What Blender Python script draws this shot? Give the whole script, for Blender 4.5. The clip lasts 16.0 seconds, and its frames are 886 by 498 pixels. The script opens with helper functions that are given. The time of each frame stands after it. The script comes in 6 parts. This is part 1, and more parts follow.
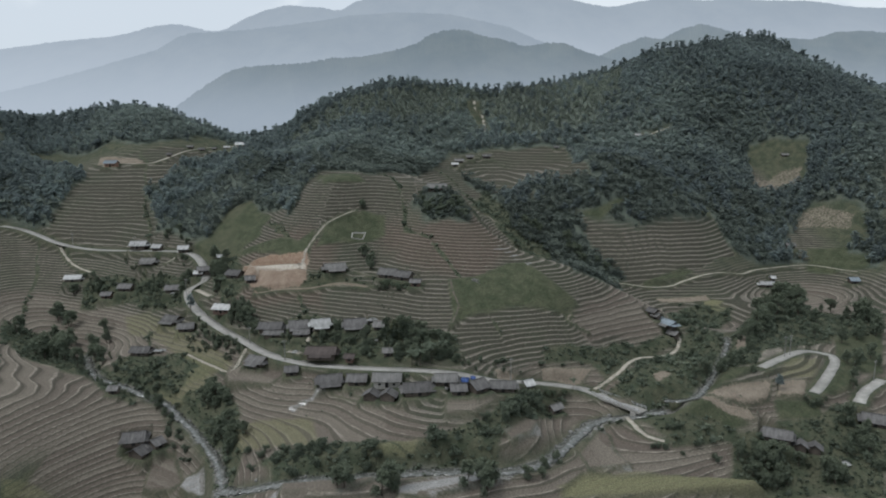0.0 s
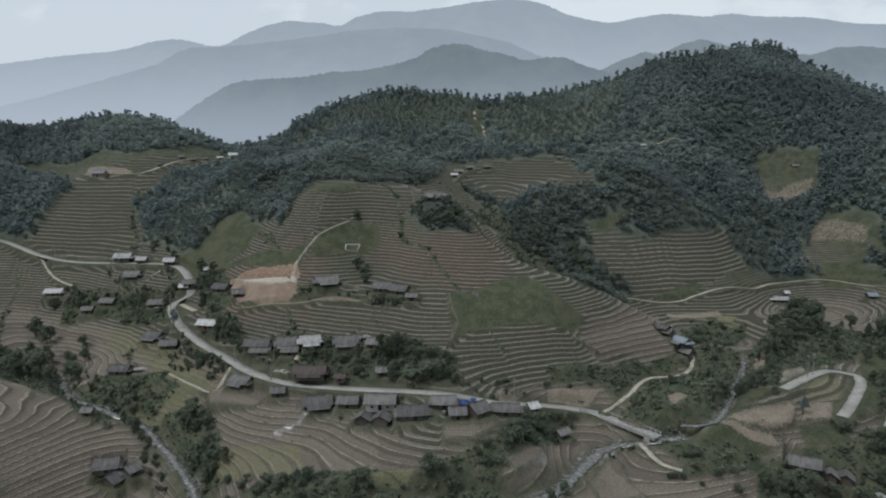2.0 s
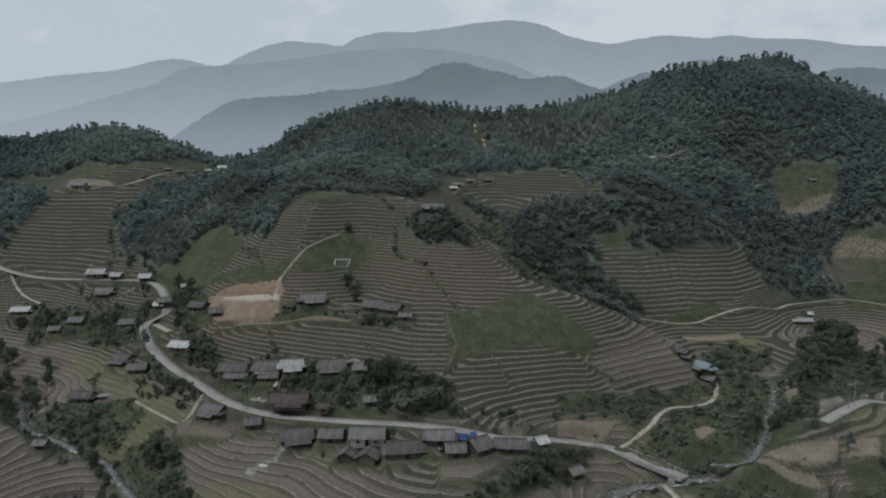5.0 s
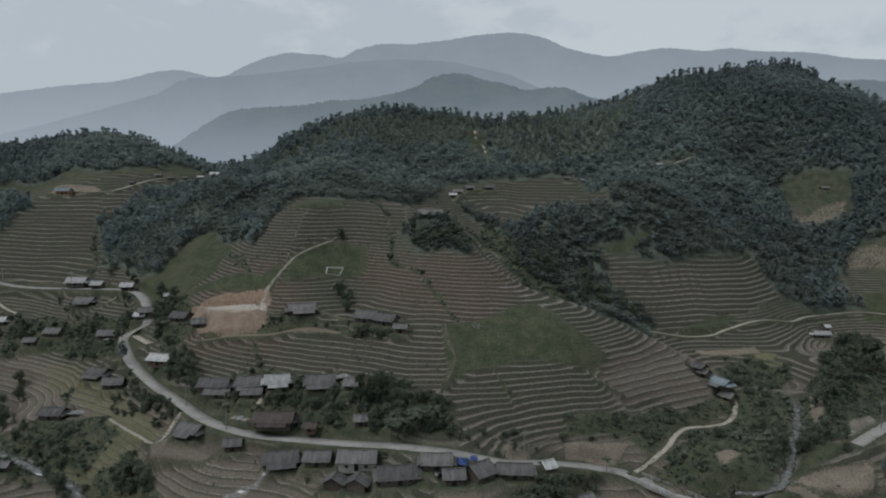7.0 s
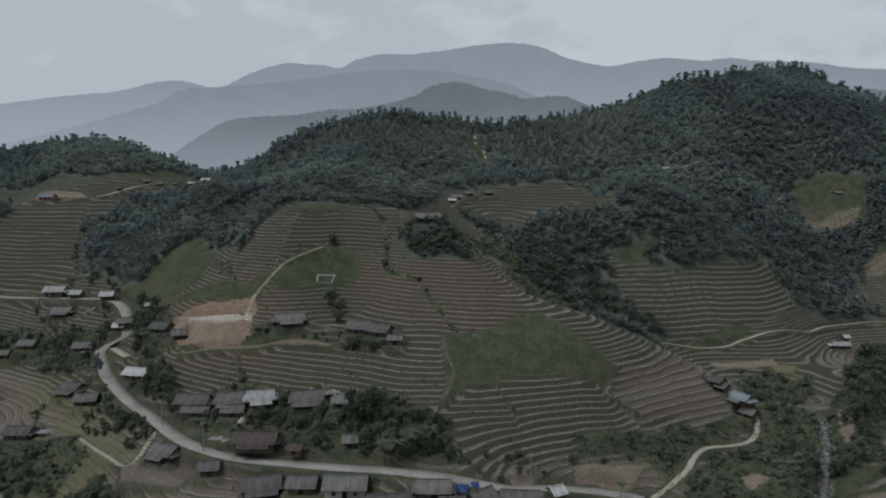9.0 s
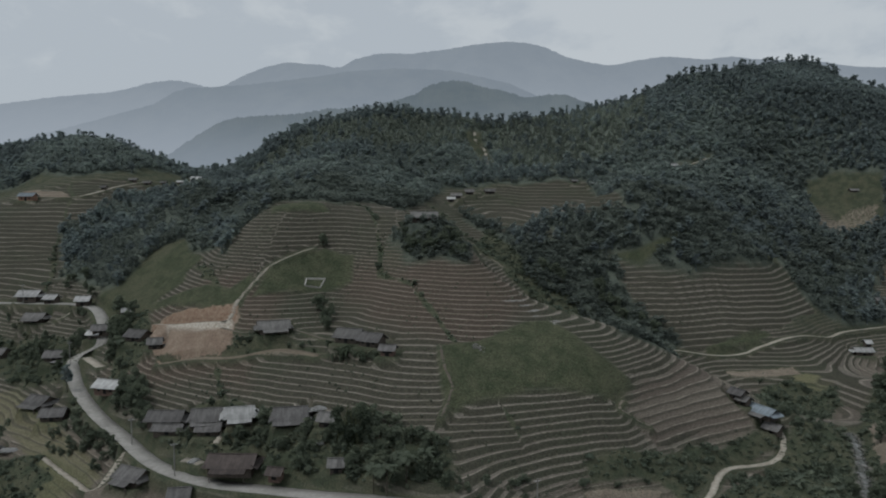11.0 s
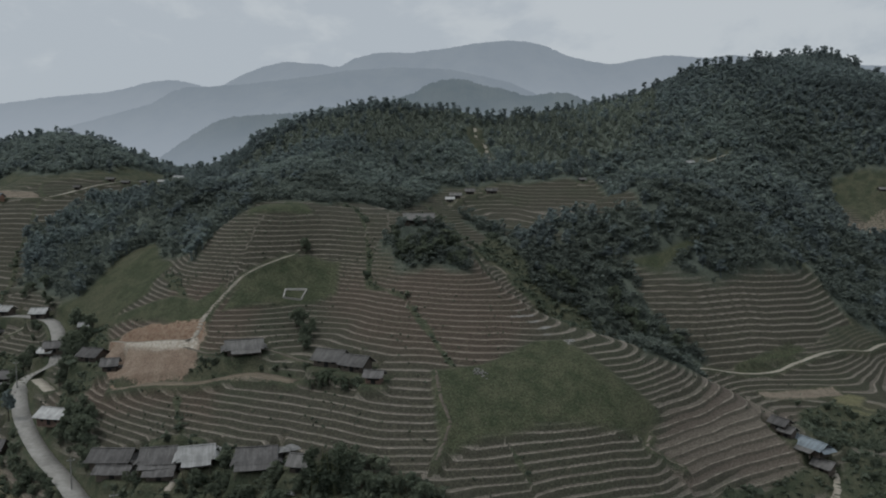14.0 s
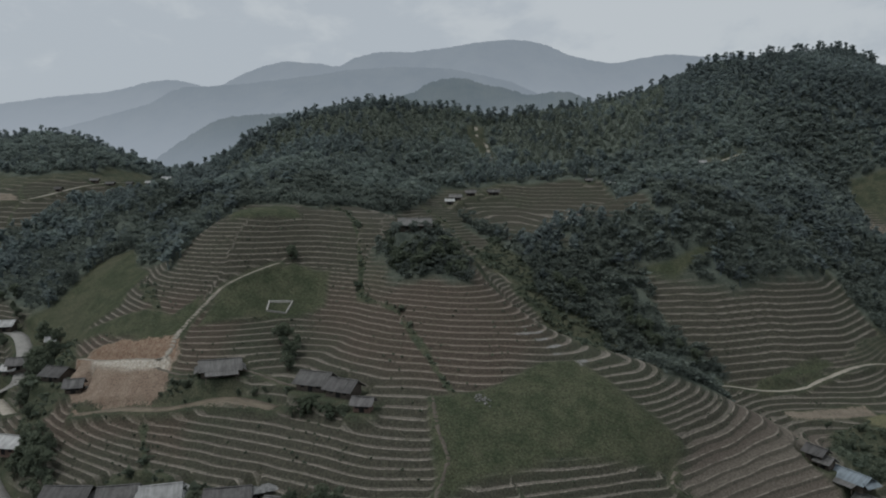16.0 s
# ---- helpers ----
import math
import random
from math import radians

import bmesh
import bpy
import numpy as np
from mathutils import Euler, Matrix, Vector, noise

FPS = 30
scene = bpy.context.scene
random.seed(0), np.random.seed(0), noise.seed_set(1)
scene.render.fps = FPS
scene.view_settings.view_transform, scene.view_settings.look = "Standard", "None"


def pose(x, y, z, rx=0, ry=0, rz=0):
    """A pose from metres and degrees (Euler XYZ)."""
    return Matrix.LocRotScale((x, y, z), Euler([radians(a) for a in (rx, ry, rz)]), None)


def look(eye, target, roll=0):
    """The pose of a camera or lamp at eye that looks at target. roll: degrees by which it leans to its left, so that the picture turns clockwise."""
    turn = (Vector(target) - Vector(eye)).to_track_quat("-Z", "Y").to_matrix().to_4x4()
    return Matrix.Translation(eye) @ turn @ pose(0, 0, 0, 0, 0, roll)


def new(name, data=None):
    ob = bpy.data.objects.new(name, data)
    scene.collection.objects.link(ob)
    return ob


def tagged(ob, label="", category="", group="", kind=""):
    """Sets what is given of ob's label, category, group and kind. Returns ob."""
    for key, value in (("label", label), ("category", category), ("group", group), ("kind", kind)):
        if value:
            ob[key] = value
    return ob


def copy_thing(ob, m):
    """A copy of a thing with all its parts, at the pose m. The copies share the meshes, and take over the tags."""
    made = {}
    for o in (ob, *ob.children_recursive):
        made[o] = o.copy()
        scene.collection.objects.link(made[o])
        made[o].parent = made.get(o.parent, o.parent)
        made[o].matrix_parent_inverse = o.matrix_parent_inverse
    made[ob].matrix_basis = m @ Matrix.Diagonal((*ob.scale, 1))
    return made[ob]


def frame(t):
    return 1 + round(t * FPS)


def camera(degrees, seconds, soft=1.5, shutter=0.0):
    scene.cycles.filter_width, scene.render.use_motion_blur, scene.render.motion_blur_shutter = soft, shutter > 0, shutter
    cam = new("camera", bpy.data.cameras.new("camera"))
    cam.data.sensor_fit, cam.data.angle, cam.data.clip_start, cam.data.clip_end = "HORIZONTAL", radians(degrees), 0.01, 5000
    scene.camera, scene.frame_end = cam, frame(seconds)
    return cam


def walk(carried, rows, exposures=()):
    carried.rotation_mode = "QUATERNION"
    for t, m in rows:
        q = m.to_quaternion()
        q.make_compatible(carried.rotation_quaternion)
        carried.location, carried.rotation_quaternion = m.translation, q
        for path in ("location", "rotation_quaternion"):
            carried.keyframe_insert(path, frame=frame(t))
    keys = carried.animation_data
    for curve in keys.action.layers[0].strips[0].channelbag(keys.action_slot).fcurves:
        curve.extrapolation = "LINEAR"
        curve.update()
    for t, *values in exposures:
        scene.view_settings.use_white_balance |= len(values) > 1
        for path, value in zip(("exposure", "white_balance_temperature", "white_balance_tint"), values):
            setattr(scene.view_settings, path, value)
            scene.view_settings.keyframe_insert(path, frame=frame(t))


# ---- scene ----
EXPOSURES = [(0.0, 0.56, 5850, 8), (4.0, 0.24, 5850, 8), (9.0, -0.02, 5900, 8), (16.0, -0.06, 5950, 8)]
CLOUD, SUN = 0.91, 1.30
cam = camera(68.0, 16.0, soft=2.0)
PATH = [
    (0, (0.00, 0.00, 94.70), (-0.00, 98.63, 78.21), -0.00),
    (0.5, (0.21, 3.97, 93.75), (0.19, 102.70, 77.85), -0.02),
    (1, (0.45, 7.83, 92.81), (0.42, 106.65, 77.47), 0.00),
    (1.5, (0.57, 11.66, 91.84), (0.54, 110.56, 77.10), 0.05),
    (2, (0.66, 15.52, 90.90), (0.66, 114.51, 76.70), 0.09),
    (2.5, (0.80, 19.38, 89.99), (0.80, 118.43, 76.28), 0.11),
    (3, (1.05, 23.26, 89.08), (1.05, 122.38, 75.88), 0.13),
    (3.5, (1.19, 27.12, 88.14), (1.21, 126.31, 75.44), 0.15),
    (4, (1.27, 31.00, 87.26), (1.30, 130.26, 75.12), 0.18),
    (6.5, (1.93, 50.08, 82.87), (1.97, 149.61, 73.21), 0.41),
    (7, (2.04, 53.94, 82.00), (2.09, 153.52, 72.78), 0.43),
    (7.5, (2.16, 57.73, 81.10), (2.24, 157.34, 72.26), 0.42),
    (8, (2.30, 61.46, 80.22), (2.40, 161.11, 71.89), 0.40),
    (8.5, (2.43, 65.24, 79.50), (2.54, 164.93, 71.62), 0.38),
    (9, (2.60, 69.13, 78.95), (2.68, 168.84, 71.33), 0.34),
    (11.5, (3.71, 89.94, 78.10), (3.77, 189.65, 70.53), 0.20),
    (12, (3.89, 94.24, 78.08), (3.95, 193.95, 70.56), 0.17),
    (12.5, (4.10, 98.74, 77.99), (4.11, 198.46, 70.50), 0.18),
    (13, (4.26, 103.31, 77.87), (4.25, 203.03, 70.39), 0.16),
    (13.5, (4.45, 107.60, 77.89), (4.43, 207.31, 70.38), 0.15),
    (14, (4.59, 111.92, 78.03), (4.57, 211.64, 70.48), 0.14),
    (14.5, (4.75, 116.18, 78.22), (4.74, 215.89, 70.68), 0.10),
    (15, (4.90, 120.40, 78.45), (4.86, 220.11, 70.90), 0.09),
    (15.5, (5.09, 124.58, 78.75), (5.00, 224.29, 71.19), 0.08),
    (16, (5.29, 128.95, 79.06), (5.14, 228.66, 71.50), 0.08),
]
walk(cam, [(t, look(eye, target, roll)) for t, eye, target, roll in PATH], exposures=EXPOSURES)

# ---------------------------------------------------------------- sky and sun
SUN_ELEVATION, SUN_AZIMUTH = 60.0, -120.0  # degrees; azimuth turns from +y towards +x
world = bpy.data.worlds.new("overcast_sky")
scene.world = world
world.use_nodes = True
wn = world.node_tree
wn.nodes.clear()


def wnode(kind, **values):
    n = wn.nodes.new(kind)
    for key, value in values.items():
        n.inputs[key].default_value = value
    return n


sky = wn.nodes.new("ShaderNodeTexSky")
sky.sky_type, sky.sun_disc = "NISHITA", False
sky.sun_elevation, sky.sun_rotation = radians(SUN_ELEVATION), radians(SUN_AZIMUTH)
sky.air_density, sky.dust_density = 1.0, 3.0
coord = wn.nodes.new("ShaderNodeTexCoord")
mapping = wn.nodes.new("ShaderNodeMapping")
mapping.inputs["Scale"].default_value = (1.0, 1.0, 1.9)
mapping.inputs["Location"].default_value = (-0.2, 0.35, 0.1)
wn.links.new(coord.outputs["Generated"], mapping.inputs["Vector"])
# broad banks of cloud with a lumpy edge
banks = wnode("ShaderNodeTexNoise", Scale=3.4, Detail=2.0, Roughness=0.5, Distortion=0.4)
lumps = wnode("ShaderNodeTexNoise", Scale=9.0, Detail=7.0, Roughness=0.58, Distortion=0.2)
for n in (banks, lumps):
    wn.links.new(mapping.outputs["Vector"], n.inputs["Vector"])
clouds = wn.nodes.new("ShaderNodeMix")
clouds.inputs[0].default_value = 0.42
wn.links.new(banks.outputs["Fac"], clouds.inputs[2])
wn.links.new(lumps.outputs["Fac"], clouds.inputs[3])
ramp = wn.nodes.new("ShaderNodeValToRGB")
ramp.color_ramp.interpolation = "EASE"
ramp.color_ramp.elements[0].position, ramp.color_ramp.elements[0].color = 0.45, (0.560, 0.575, 0.578, 1)
ramp.color_ramp.elements[1].position, ramp.color_ramp.elements[1].color = 0.545, (0.658, 0.661, 0.643, 1)
wn.links.new(clouds.outputs[0], ramp.inputs["Fac"])
sky_light = wnode("ShaderNodeBackground", Strength=0.05)
wn.links.new(sky.outputs["Color"], sky_light.inputs["Color"])
cloud_light = wnode("ShaderNodeBackground", Strength=CLOUD)
wn.links.new(ramp.outputs["Color"], cloud_light.inputs["Color"])
both = wnode("ShaderNodeMixShader", Fac=0.88)
wn.links.new(sky_light.outputs[0], both.inputs[1])
wn.links.new(cloud_light.outputs[0], both.inputs[2])
out = wn.nodes.new("ShaderNodeOutputWorld")
wn.links.new(both.outputs[0], out.inputs["Surface"])

sun_data = bpy.data.lights.new("sun", "SUN")
sun_data.energy, sun_data.angle, sun_data.color = SUN, radians(25), (1.0, 0.95, 0.88)
sun = new("sun", sun_data)
az, el = radians(SUN_AZIMUTH), radians(SUN_ELEVATION)
sun.matrix_world = look((0, 0, 500), (-300 * math.sin(az) * math.cos(el), -300 * math.cos(az) * math.cos(el), 500 - 300 * math.sin(el)))


# ---------------------------------------------------------------- materials
def material(name, rough=0.9, spec=0.25):
    m = bpy.data.materials.new(name)
    m.use_nodes = True
    b = m.node_tree.nodes["Principled BSDF"]
    b.inputs["Roughness"].default_value = rough
    b.inputs["Specular IOR Level"].default_value = spec
    return m, m.node_tree, b


def link(tree, a, b):
    tree.links.new(a, b)


def noise_node(tree, scale, detail=4.0, rough=0.55, space="Object"):
    c = tree.nodes.new("ShaderNodeTexCoord")
    n = tree.nodes.new("ShaderNodeTexNoise")
    n.inputs["Scale"].default_value, n.inputs["Detail"].default_value = scale, detail
    n.inputs["Roughness"].default_value = rough
    link(tree, c.outputs[space], n.inputs["Vector"])
    return n.outputs["Fac"]


def mix_col(tree, fac, a, b, blend="MIX"):
    n = tree.nodes.new("ShaderNodeMix")
    n.data_type, n.blend_type = "RGBA", blend
    for value, socket in ((fac, n.inputs[0]), (a, n.inputs[6]), (b, n.inputs[7])):
        if isinstance(value, (int, float)):
            socket.default_value = value
        elif isinstance(value, tuple):
            socket.default_value = (*value, 1)
        else:
            link(tree, value, socket)
    return n.outputs[2]


def span(tree, value, lo, hi, to_lo=0.0, to_hi=1.0):
    n = tree.nodes.new("ShaderNodeMapRange")
    n.interpolation_type = "SMOOTHSTEP"
    link(tree, value, n.inputs[0])
    for k, v in zip((1, 2, 3, 4), (lo, hi, to_lo, to_hi)):
        n.inputs[k].default_value = v
    return n.outputs[0]


def bump(tree, b, height, strength=0.4, distance=0.3):
    n = tree.nodes.new("ShaderNodeBump")
    n.inputs["Strength"].default_value, n.inputs["Distance"].default_value = strength, distance
    link(tree, height, n.inputs["Height"])
    link(tree, n.outputs[0], b.inputs["Normal"])


def plain(name, colour, other, scale=1.5, rough=0.9, spec=0.2, relief=0.2, metal=0.0, streak=False):
    """Two colours mixed by noise at two scales, with fine relief."""
    m, t, b = material(name, rough, spec)
    wide, fine = noise_node(t, scale * 0.2, 3.0), noise_node(t, scale, 5.0, 0.65)
    col = mix_col(t, span(t, fine, 0.35, 0.65), colour, other)
    col = mix_col(t, span(t, wide, 0.4, 0.7, 0.0, 0.45), col, tuple(0.5 * c for c in other))
    if streak:
        # rust and rain streaks run down the sheets, with the sheets' seams
        c = t.nodes.new("ShaderNodeTexCoord")
        stretch = t.nodes.new("ShaderNodeMapping")
        stretch.inputs["Scale"].default_value = (2.6, 0.22, 0.22)
        link(t, c.outputs["Object"], stretch.inputs["Vector"])
        runs = t.nodes.new("ShaderNodeTexNoise")
        runs.inputs["Scale"].default_value, runs.inputs["Detail"].default_value = 1.0, 5.0
        link(t, stretch.outputs[0], runs.inputs["Vector"])
        col = mix_col(t, span(t, runs.outputs["Fac"], 0.42, 0.66, 0.0, 0.32), col, tuple(0.55 * c for c in other))
        col = mix_col(t, span(t, runs.outputs["Fac"], 0.50, 0.30, 0.0, 0.18), col, tuple(min(0.8, 1.35 * c) for c in colour))
    info = t.nodes.new("ShaderNodeObjectInfo")
    tone = t.nodes.new("ShaderNodeHueSaturation")
    link(t, span(t, info.outputs["Random"], 0.0, 1.0, 0.8, 1.2), tone.inputs["Value"])
    link(t, col, tone.inputs["Color"])
    link(t, tone.outputs[0], b.inputs["Base Color"])
    b.inputs["Metallic"].default_value = metal
    if relief:
        bump(t, b, fine, relief, 0.08)
    return m


def leaf_material(name, dark, light, tip):
    m, t, b = material(name, 0.75, 0.15)
    geo = t.nodes.new("ShaderNodeNewGeometry")
    attr = t.nodes.new("ShaderNodeAttribute")
    attr.attribute_name = "tone"
    col = mix_col(t, geo.outputs["Random Per Island"], dark, light)
    # the third colour comes in with tone, so mostly high in the crown
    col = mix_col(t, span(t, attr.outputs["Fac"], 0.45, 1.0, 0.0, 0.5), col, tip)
    own = t.nodes.new("ShaderNodeAttribute")
    own.attribute_name = "tree"
    single = t.nodes.new("ShaderNodeHueSaturation")
    link(t, col, single.inputs["Color"])
    link(t, span(t, own.outputs["Fac"], -1.0, 1.0, 0.80, 1.20), single.inputs["Value"])
    link(t, span(t, own.outputs["Fac"], -1.0, 1.0, 0.515, 0.485), single.inputs["Hue"])
    patch = noise_node(t, 0.018, 3.0)
    hue = t.nodes.new("ShaderNodeHueSaturation")
    link(t, single.outputs[0], hue.inputs["Color"])
    link(t, span(t, patch, 0.3, 0.7, 0.84, 1.16), hue.inputs["Value"])
    link(t, hue.outputs[0], b.inputs["Base Color"])
    thin = t.nodes.new("ShaderNodeBsdfTranslucent")
    link(t, hue.outputs[0], thin.inputs["Color"])
    both_sides = t.nodes.new("ShaderNodeMixShader")
    both_sides.inputs[0].default_value = 0.5
    link(t, b.outputs[0], both_sides.inputs[1])
    link(t, thin.outputs[0], both_sides.inputs[2])
    link(t, both_sides.outputs[0], t.nodes["Material Output"].inputs["Surface"])
    return m


BARK = plain("bark", (0.09, 0.075, 0.06), (0.05, 0.042, 0.035), 3.0)
# haze put into the leaf colours: paler and bluer for the far woods
HAZY_PINE = leaf_material("hazy_pine_leaves", (0.169, 0.205, 0.214), (0.197, 0.234, 0.231), (0.221, 0.259, 0.225))
HAZY_BROAD = leaf_material("hazy_broad_leaves", (0.187, 0.223, 0.215), (0.214, 0.253, 0.234), (0.242, 0.278, 0.231))
# lighter leaves that paint a patch of sun on the saddle
SUNLIT_PINE = leaf_material("sunlit_pine_leaves", (0.201, 0.231, 0.198), (0.234, 0.264, 0.217), (0.267, 0.294, 0.222))
# the same broad leaves with less haze in the colour, for nearer slopes
NEAR_BROAD = leaf_material("near_broad_leaves", (0.140, 0.166, 0.150), (0.163, 0.189, 0.168), (0.185, 0.210, 0.168))
SCRUB = leaf_material("scrub_leaves", (0.113, 0.137, 0.105), (0.135, 0.158, 0.116), (0.160, 0.181, 0.123))
BAMBOO_LEAF = leaf_material("bamboo_leaves", (0.065, 0.084, 0.061), (0.088, 0.107, 0.076), (0.107, 0.125, 0.083))
FRUITLEAF = leaf_material("banana_leaves", (0.050, 0.064, 0.042), (0.070, 0.086, 0.054), (0.088, 0.102, 0.060))
GROVE = leaf_material("village_tree_leaves", (0.123, 0.147, 0.111), (0.153, 0.179, 0.130), (0.174, 0.197, 0.132))
FRUITLEAF_STEM = plain("bamboo_culm", (0.16, 0.17, 0.09), (0.11, 0.12, 0.065), 3.0)
CONCRETE = plain("concrete", (0.385, 0.372, 0.345), (0.305, 0.293, 0.268), 0.8, 0.9)
TRACK = plain("pale_dirt", (0.36, 0.332, 0.28), (0.28, 0.252, 0.208), 0.9, 0.95)
DRY = plain("dry_tread", (0.235, 0.200, 0.150), (0.180, 0.152, 0.115), 0.7, 0.95)
DIRT = plain("trodden_dirt", (0.165, 0.145, 0.118), (0.120, 0.105, 0.085), 1.2, 0.95)
ROOF_DARK = plain("weathered_roof_sheet", (0.126, 0.121, 0.118), (0.090, 0.086, 0.083), 1.2, 0.8, streak=True)
ROOF_GREY = plain("grey_roof_sheet", (0.155, 0.150, 0.143), (0.112, 0.108, 0.103), 1.0, 0.7, streak=True)
ROOF_PALE = plain("pale_roof_sheet", (0.40, 0.40, 0.39), (0.30, 0.298, 0.29), 0.7, 0.6, streak=True)
ROOF_BLUE = plain("blue_grey_roof_sheet", (0.215, 0.250, 0.275), (0.155, 0.180, 0.198), 0.8, 0.6, streak=True)
TARP = plain("blue_tarpaulin", (0.07, 0.12, 0.30), (0.05, 0.085, 0.22), 0.8, 0.5)
TIMBER = plain("dark_timber", (0.125, 0.105, 0.088), (0.077, 0.065, 0.055), 2.5)
ROOF_BROWN = plain("brown_roof_sheet", (0.085, 0.069, 0.063), (0.060, 0.050, 0.046), 1.2, 0.8, streak=True)
PLASTER = plain("plaster_wall", (0.52, 0.50, 0.45), (0.40, 0.38, 0.34), 1.0)
BRICKWALL = plain("brick_wall", (0.185, 0.130, 0.105), (0.145, 0.100, 0.082), 2.0)
ORANGE = plain("orange_brick", (0.30, 0.185, 0.135), (0.25, 0.155, 0.115), 2.0)
DARK = plain("dark_opening", (0.03, 0.03, 0.03), (0.02, 0.02, 0.02), 2.0)
ROCK = plain("river_rock", (0.27, 0.265, 0.25), (0.15, 0.145, 0.138), 1.5)
STEEL = plain("painted_steel", (0.45, 0.46, 0.46), (0.33, 0.33, 0.33), 2.0, 0.5, 0.4)


# ---------------------------------------------------------------- plan: landform
SWELLS = []


def swell(x, y, height, across, along, turn=0):
    """A rounded rise (or hollow, where height is below zero) of the land."""
    SWELLS.append((x, y, height, across, along, radians(turn)))


swell(119, 342, -98.8, 81, 37, 17)
swell(28, 299, 63.2, 44, 93, 56)
swell(214, 568, 115.3, 170, 108, 166)
swell(-56, 554, 58.7, 134, 56, 85)
swell(-365, 486, 140.6, 118, 166, 147)
swell(-263, 371, -38.3, 128, 28, 140)
swell(116, 360, 99.4, 49, 38, 168)
swell(291, 675, 55.5, 57, 58, 167)
swell(74, 248, -41.4, 45, 22, 24)
swell(115, 179, -36.7, 110, 41, 39)
swell(-101, 171, -43.4, 24, 38, 4)
swell(218, 466, -36.2, 42, 26, 95)
swell(-312, 516, -81.6, 37, 69, 36)
swell(80, 330, 6.4, 16, 16, 0)
swell(0, 210, 3.8, 16, 16, 0)
swell(60, 590, 4.4, 16, 16, 0)
swell(140, 570, -5.5, 24, 24, 0)
swell(-60, 290, 5.7, 16, 16, 0)
swell(-40, 310, -7.1, 16, 16, 0)
swell(0, 310, 10.6, 16, 16, 0)
swell(40, 310, -8.2, 16, 16, 0)
swell(60, 290, 2.6, 16, 16, 0)
swell(0, 330, 9.9, 16, 16, 0)
swell(120, 310, -2.6, 24, 24, 0)
swell(-120, 310, -3.3, 24, 24, 0)
swell(280, 590, 7.7, 16, 16, 0)
swell(180, 570, 5.4, 16, 16, 0)
swell(-160, 550, 6.4, 16, 16, 0)
swell(20, 370, -5.6, 24, 24, 0)
swell(-120, 410, 10.7, 16, 16, 0)
swell(-40, 210, -4.1, 16, 16, 0)
swell(-80, 230, 3.4, 24, 24, 0)
swell(0, 490, -4, 24, 24, 0)
swell(160, 290, 4.3, 16, 16, 0)
swell(0, 430, 4.7, 24, 24, 0)
swell(40, 250, 6.3, 16, 16, 0)
swell(-60, 330, 10.4, 16, 16, 0)
swell(80, 250, -4.9, 16, 16, 0)
swell(-100, 370, -0.8, 34, 34, 0)
swell(100, 410, -3.5, 16, 16, 0)
swell(-60, 430, 4.3, 16, 16, 0)
swell(-120, 450, -2.9, 24, 24, 0)
swell(160, 450, -1.8, 70, 70, 0)
swell(40, 210, -8.2, 16, 16, 0)
swell(100, 150, 6.9, 48, 48, 0)
swell(320, 590, -2.4, 16, 16, 0)
swell(-200, 450, 2.2, 16, 16, 0)
swell(-240, 470, -2.3, 16, 16, 0)
swell(-20, 310, -8.3, 16, 16, 0)
swell(380, 430, -7.6, 70, 70, 0)
swell(-100, 510, 4.8, 16, 16, 0)
swell(-180, 330, 2, 24, 24, 0)
swell(40, 550, -11.4, 16, 16, 0)
swell(20, 570, 6.8, 16, 16, 0)
swell(-60, 650, -8.6, 70, 70, 0)
swell(-40, 550, 3.2, 16, 16, 0)
swell(20, 210, 7.2, 16, 16, 0)
swell(20, 290, 6.7, 16, 16, 0)
swell(40, 270, -2.2, 16, 16, 0)
swell(140, 310, 3.6, 16, 16, 0)
swell(100, 270, 4, 16, 16, 0)
swell(20, 270, -7.1, 16, 16, 0)
swell(160, 410, -4.9, 16, 16, 0)
swell(-40, 390, -2.9, 16, 16, 0)
swell(-200, 530, 2.6, 16, 16, 0)
swell(-200, 650, -5.9, 48, 48, 0)
swell(0, 250, 3.3, 16, 16, 0)
swell(80, 230, 10, 16, 16, 0)
swell(-220, 190, -4.8, 48, 48, 0)
swell(180, 390, 4.6, 16, 16, 0)
swell(100, 250, -5.6, 16, 16, 0)
swell(-140, 210, 1.5, 24, 24, 0)
swell(60, 210, -4.2, 16, 16, 0)
swell(100, 190, -7.2, 16, 16, 0)
swell(-40, 350, -3.1, 16, 16, 0)
swell(-80, 350, -5, 16, 16, 0)
swell(-140, 270, 2.3, 16, 16, 0)
swell(-160, 290, -1.8, 16, 16, 0)
swell(80, 390, 2.6, 16, 16, 0)
swell(220, 570, 3.3, 16, 16, 0)
swell(200, 590, -4.3, 16, 16, 0)
swell(120, 290, -5.2, 16, 16, 0)
swell(-320, 550, 3.5, 34, 34, 0)
swell(120, 450, 5.9, 16, 16, 0)
swell(200, 430, 2.5, 24, 24, 0)
swell(60, 430, 1.5, 16, 16, 0)
swell(60, 330, 2.8, 16, 16, 0)
swell(-20, 290, -3.3, 16, 16, 0)
swell(-100, 230, -2.7, 16, 16, 0)
swell(-20, 570, 2.6, 16, 16, 0)
swell(160, 250, -1.4, 16, 16, 0)
swell(-20, 370, 2.3, 16, 16, 0)
swell(120, 270, 2.6, 16, 16, 0)
swell(-220, 650, -6.2, 70, 70, 0)
swell(-260, 530, 1.3, 16, 16, 0)
swell(-180, 390, -1.4, 24, 24, 0)
swell(-100, 390, -4.3, 16, 16, 0)
swell(-163, 552, -8, 16, 32, 0)
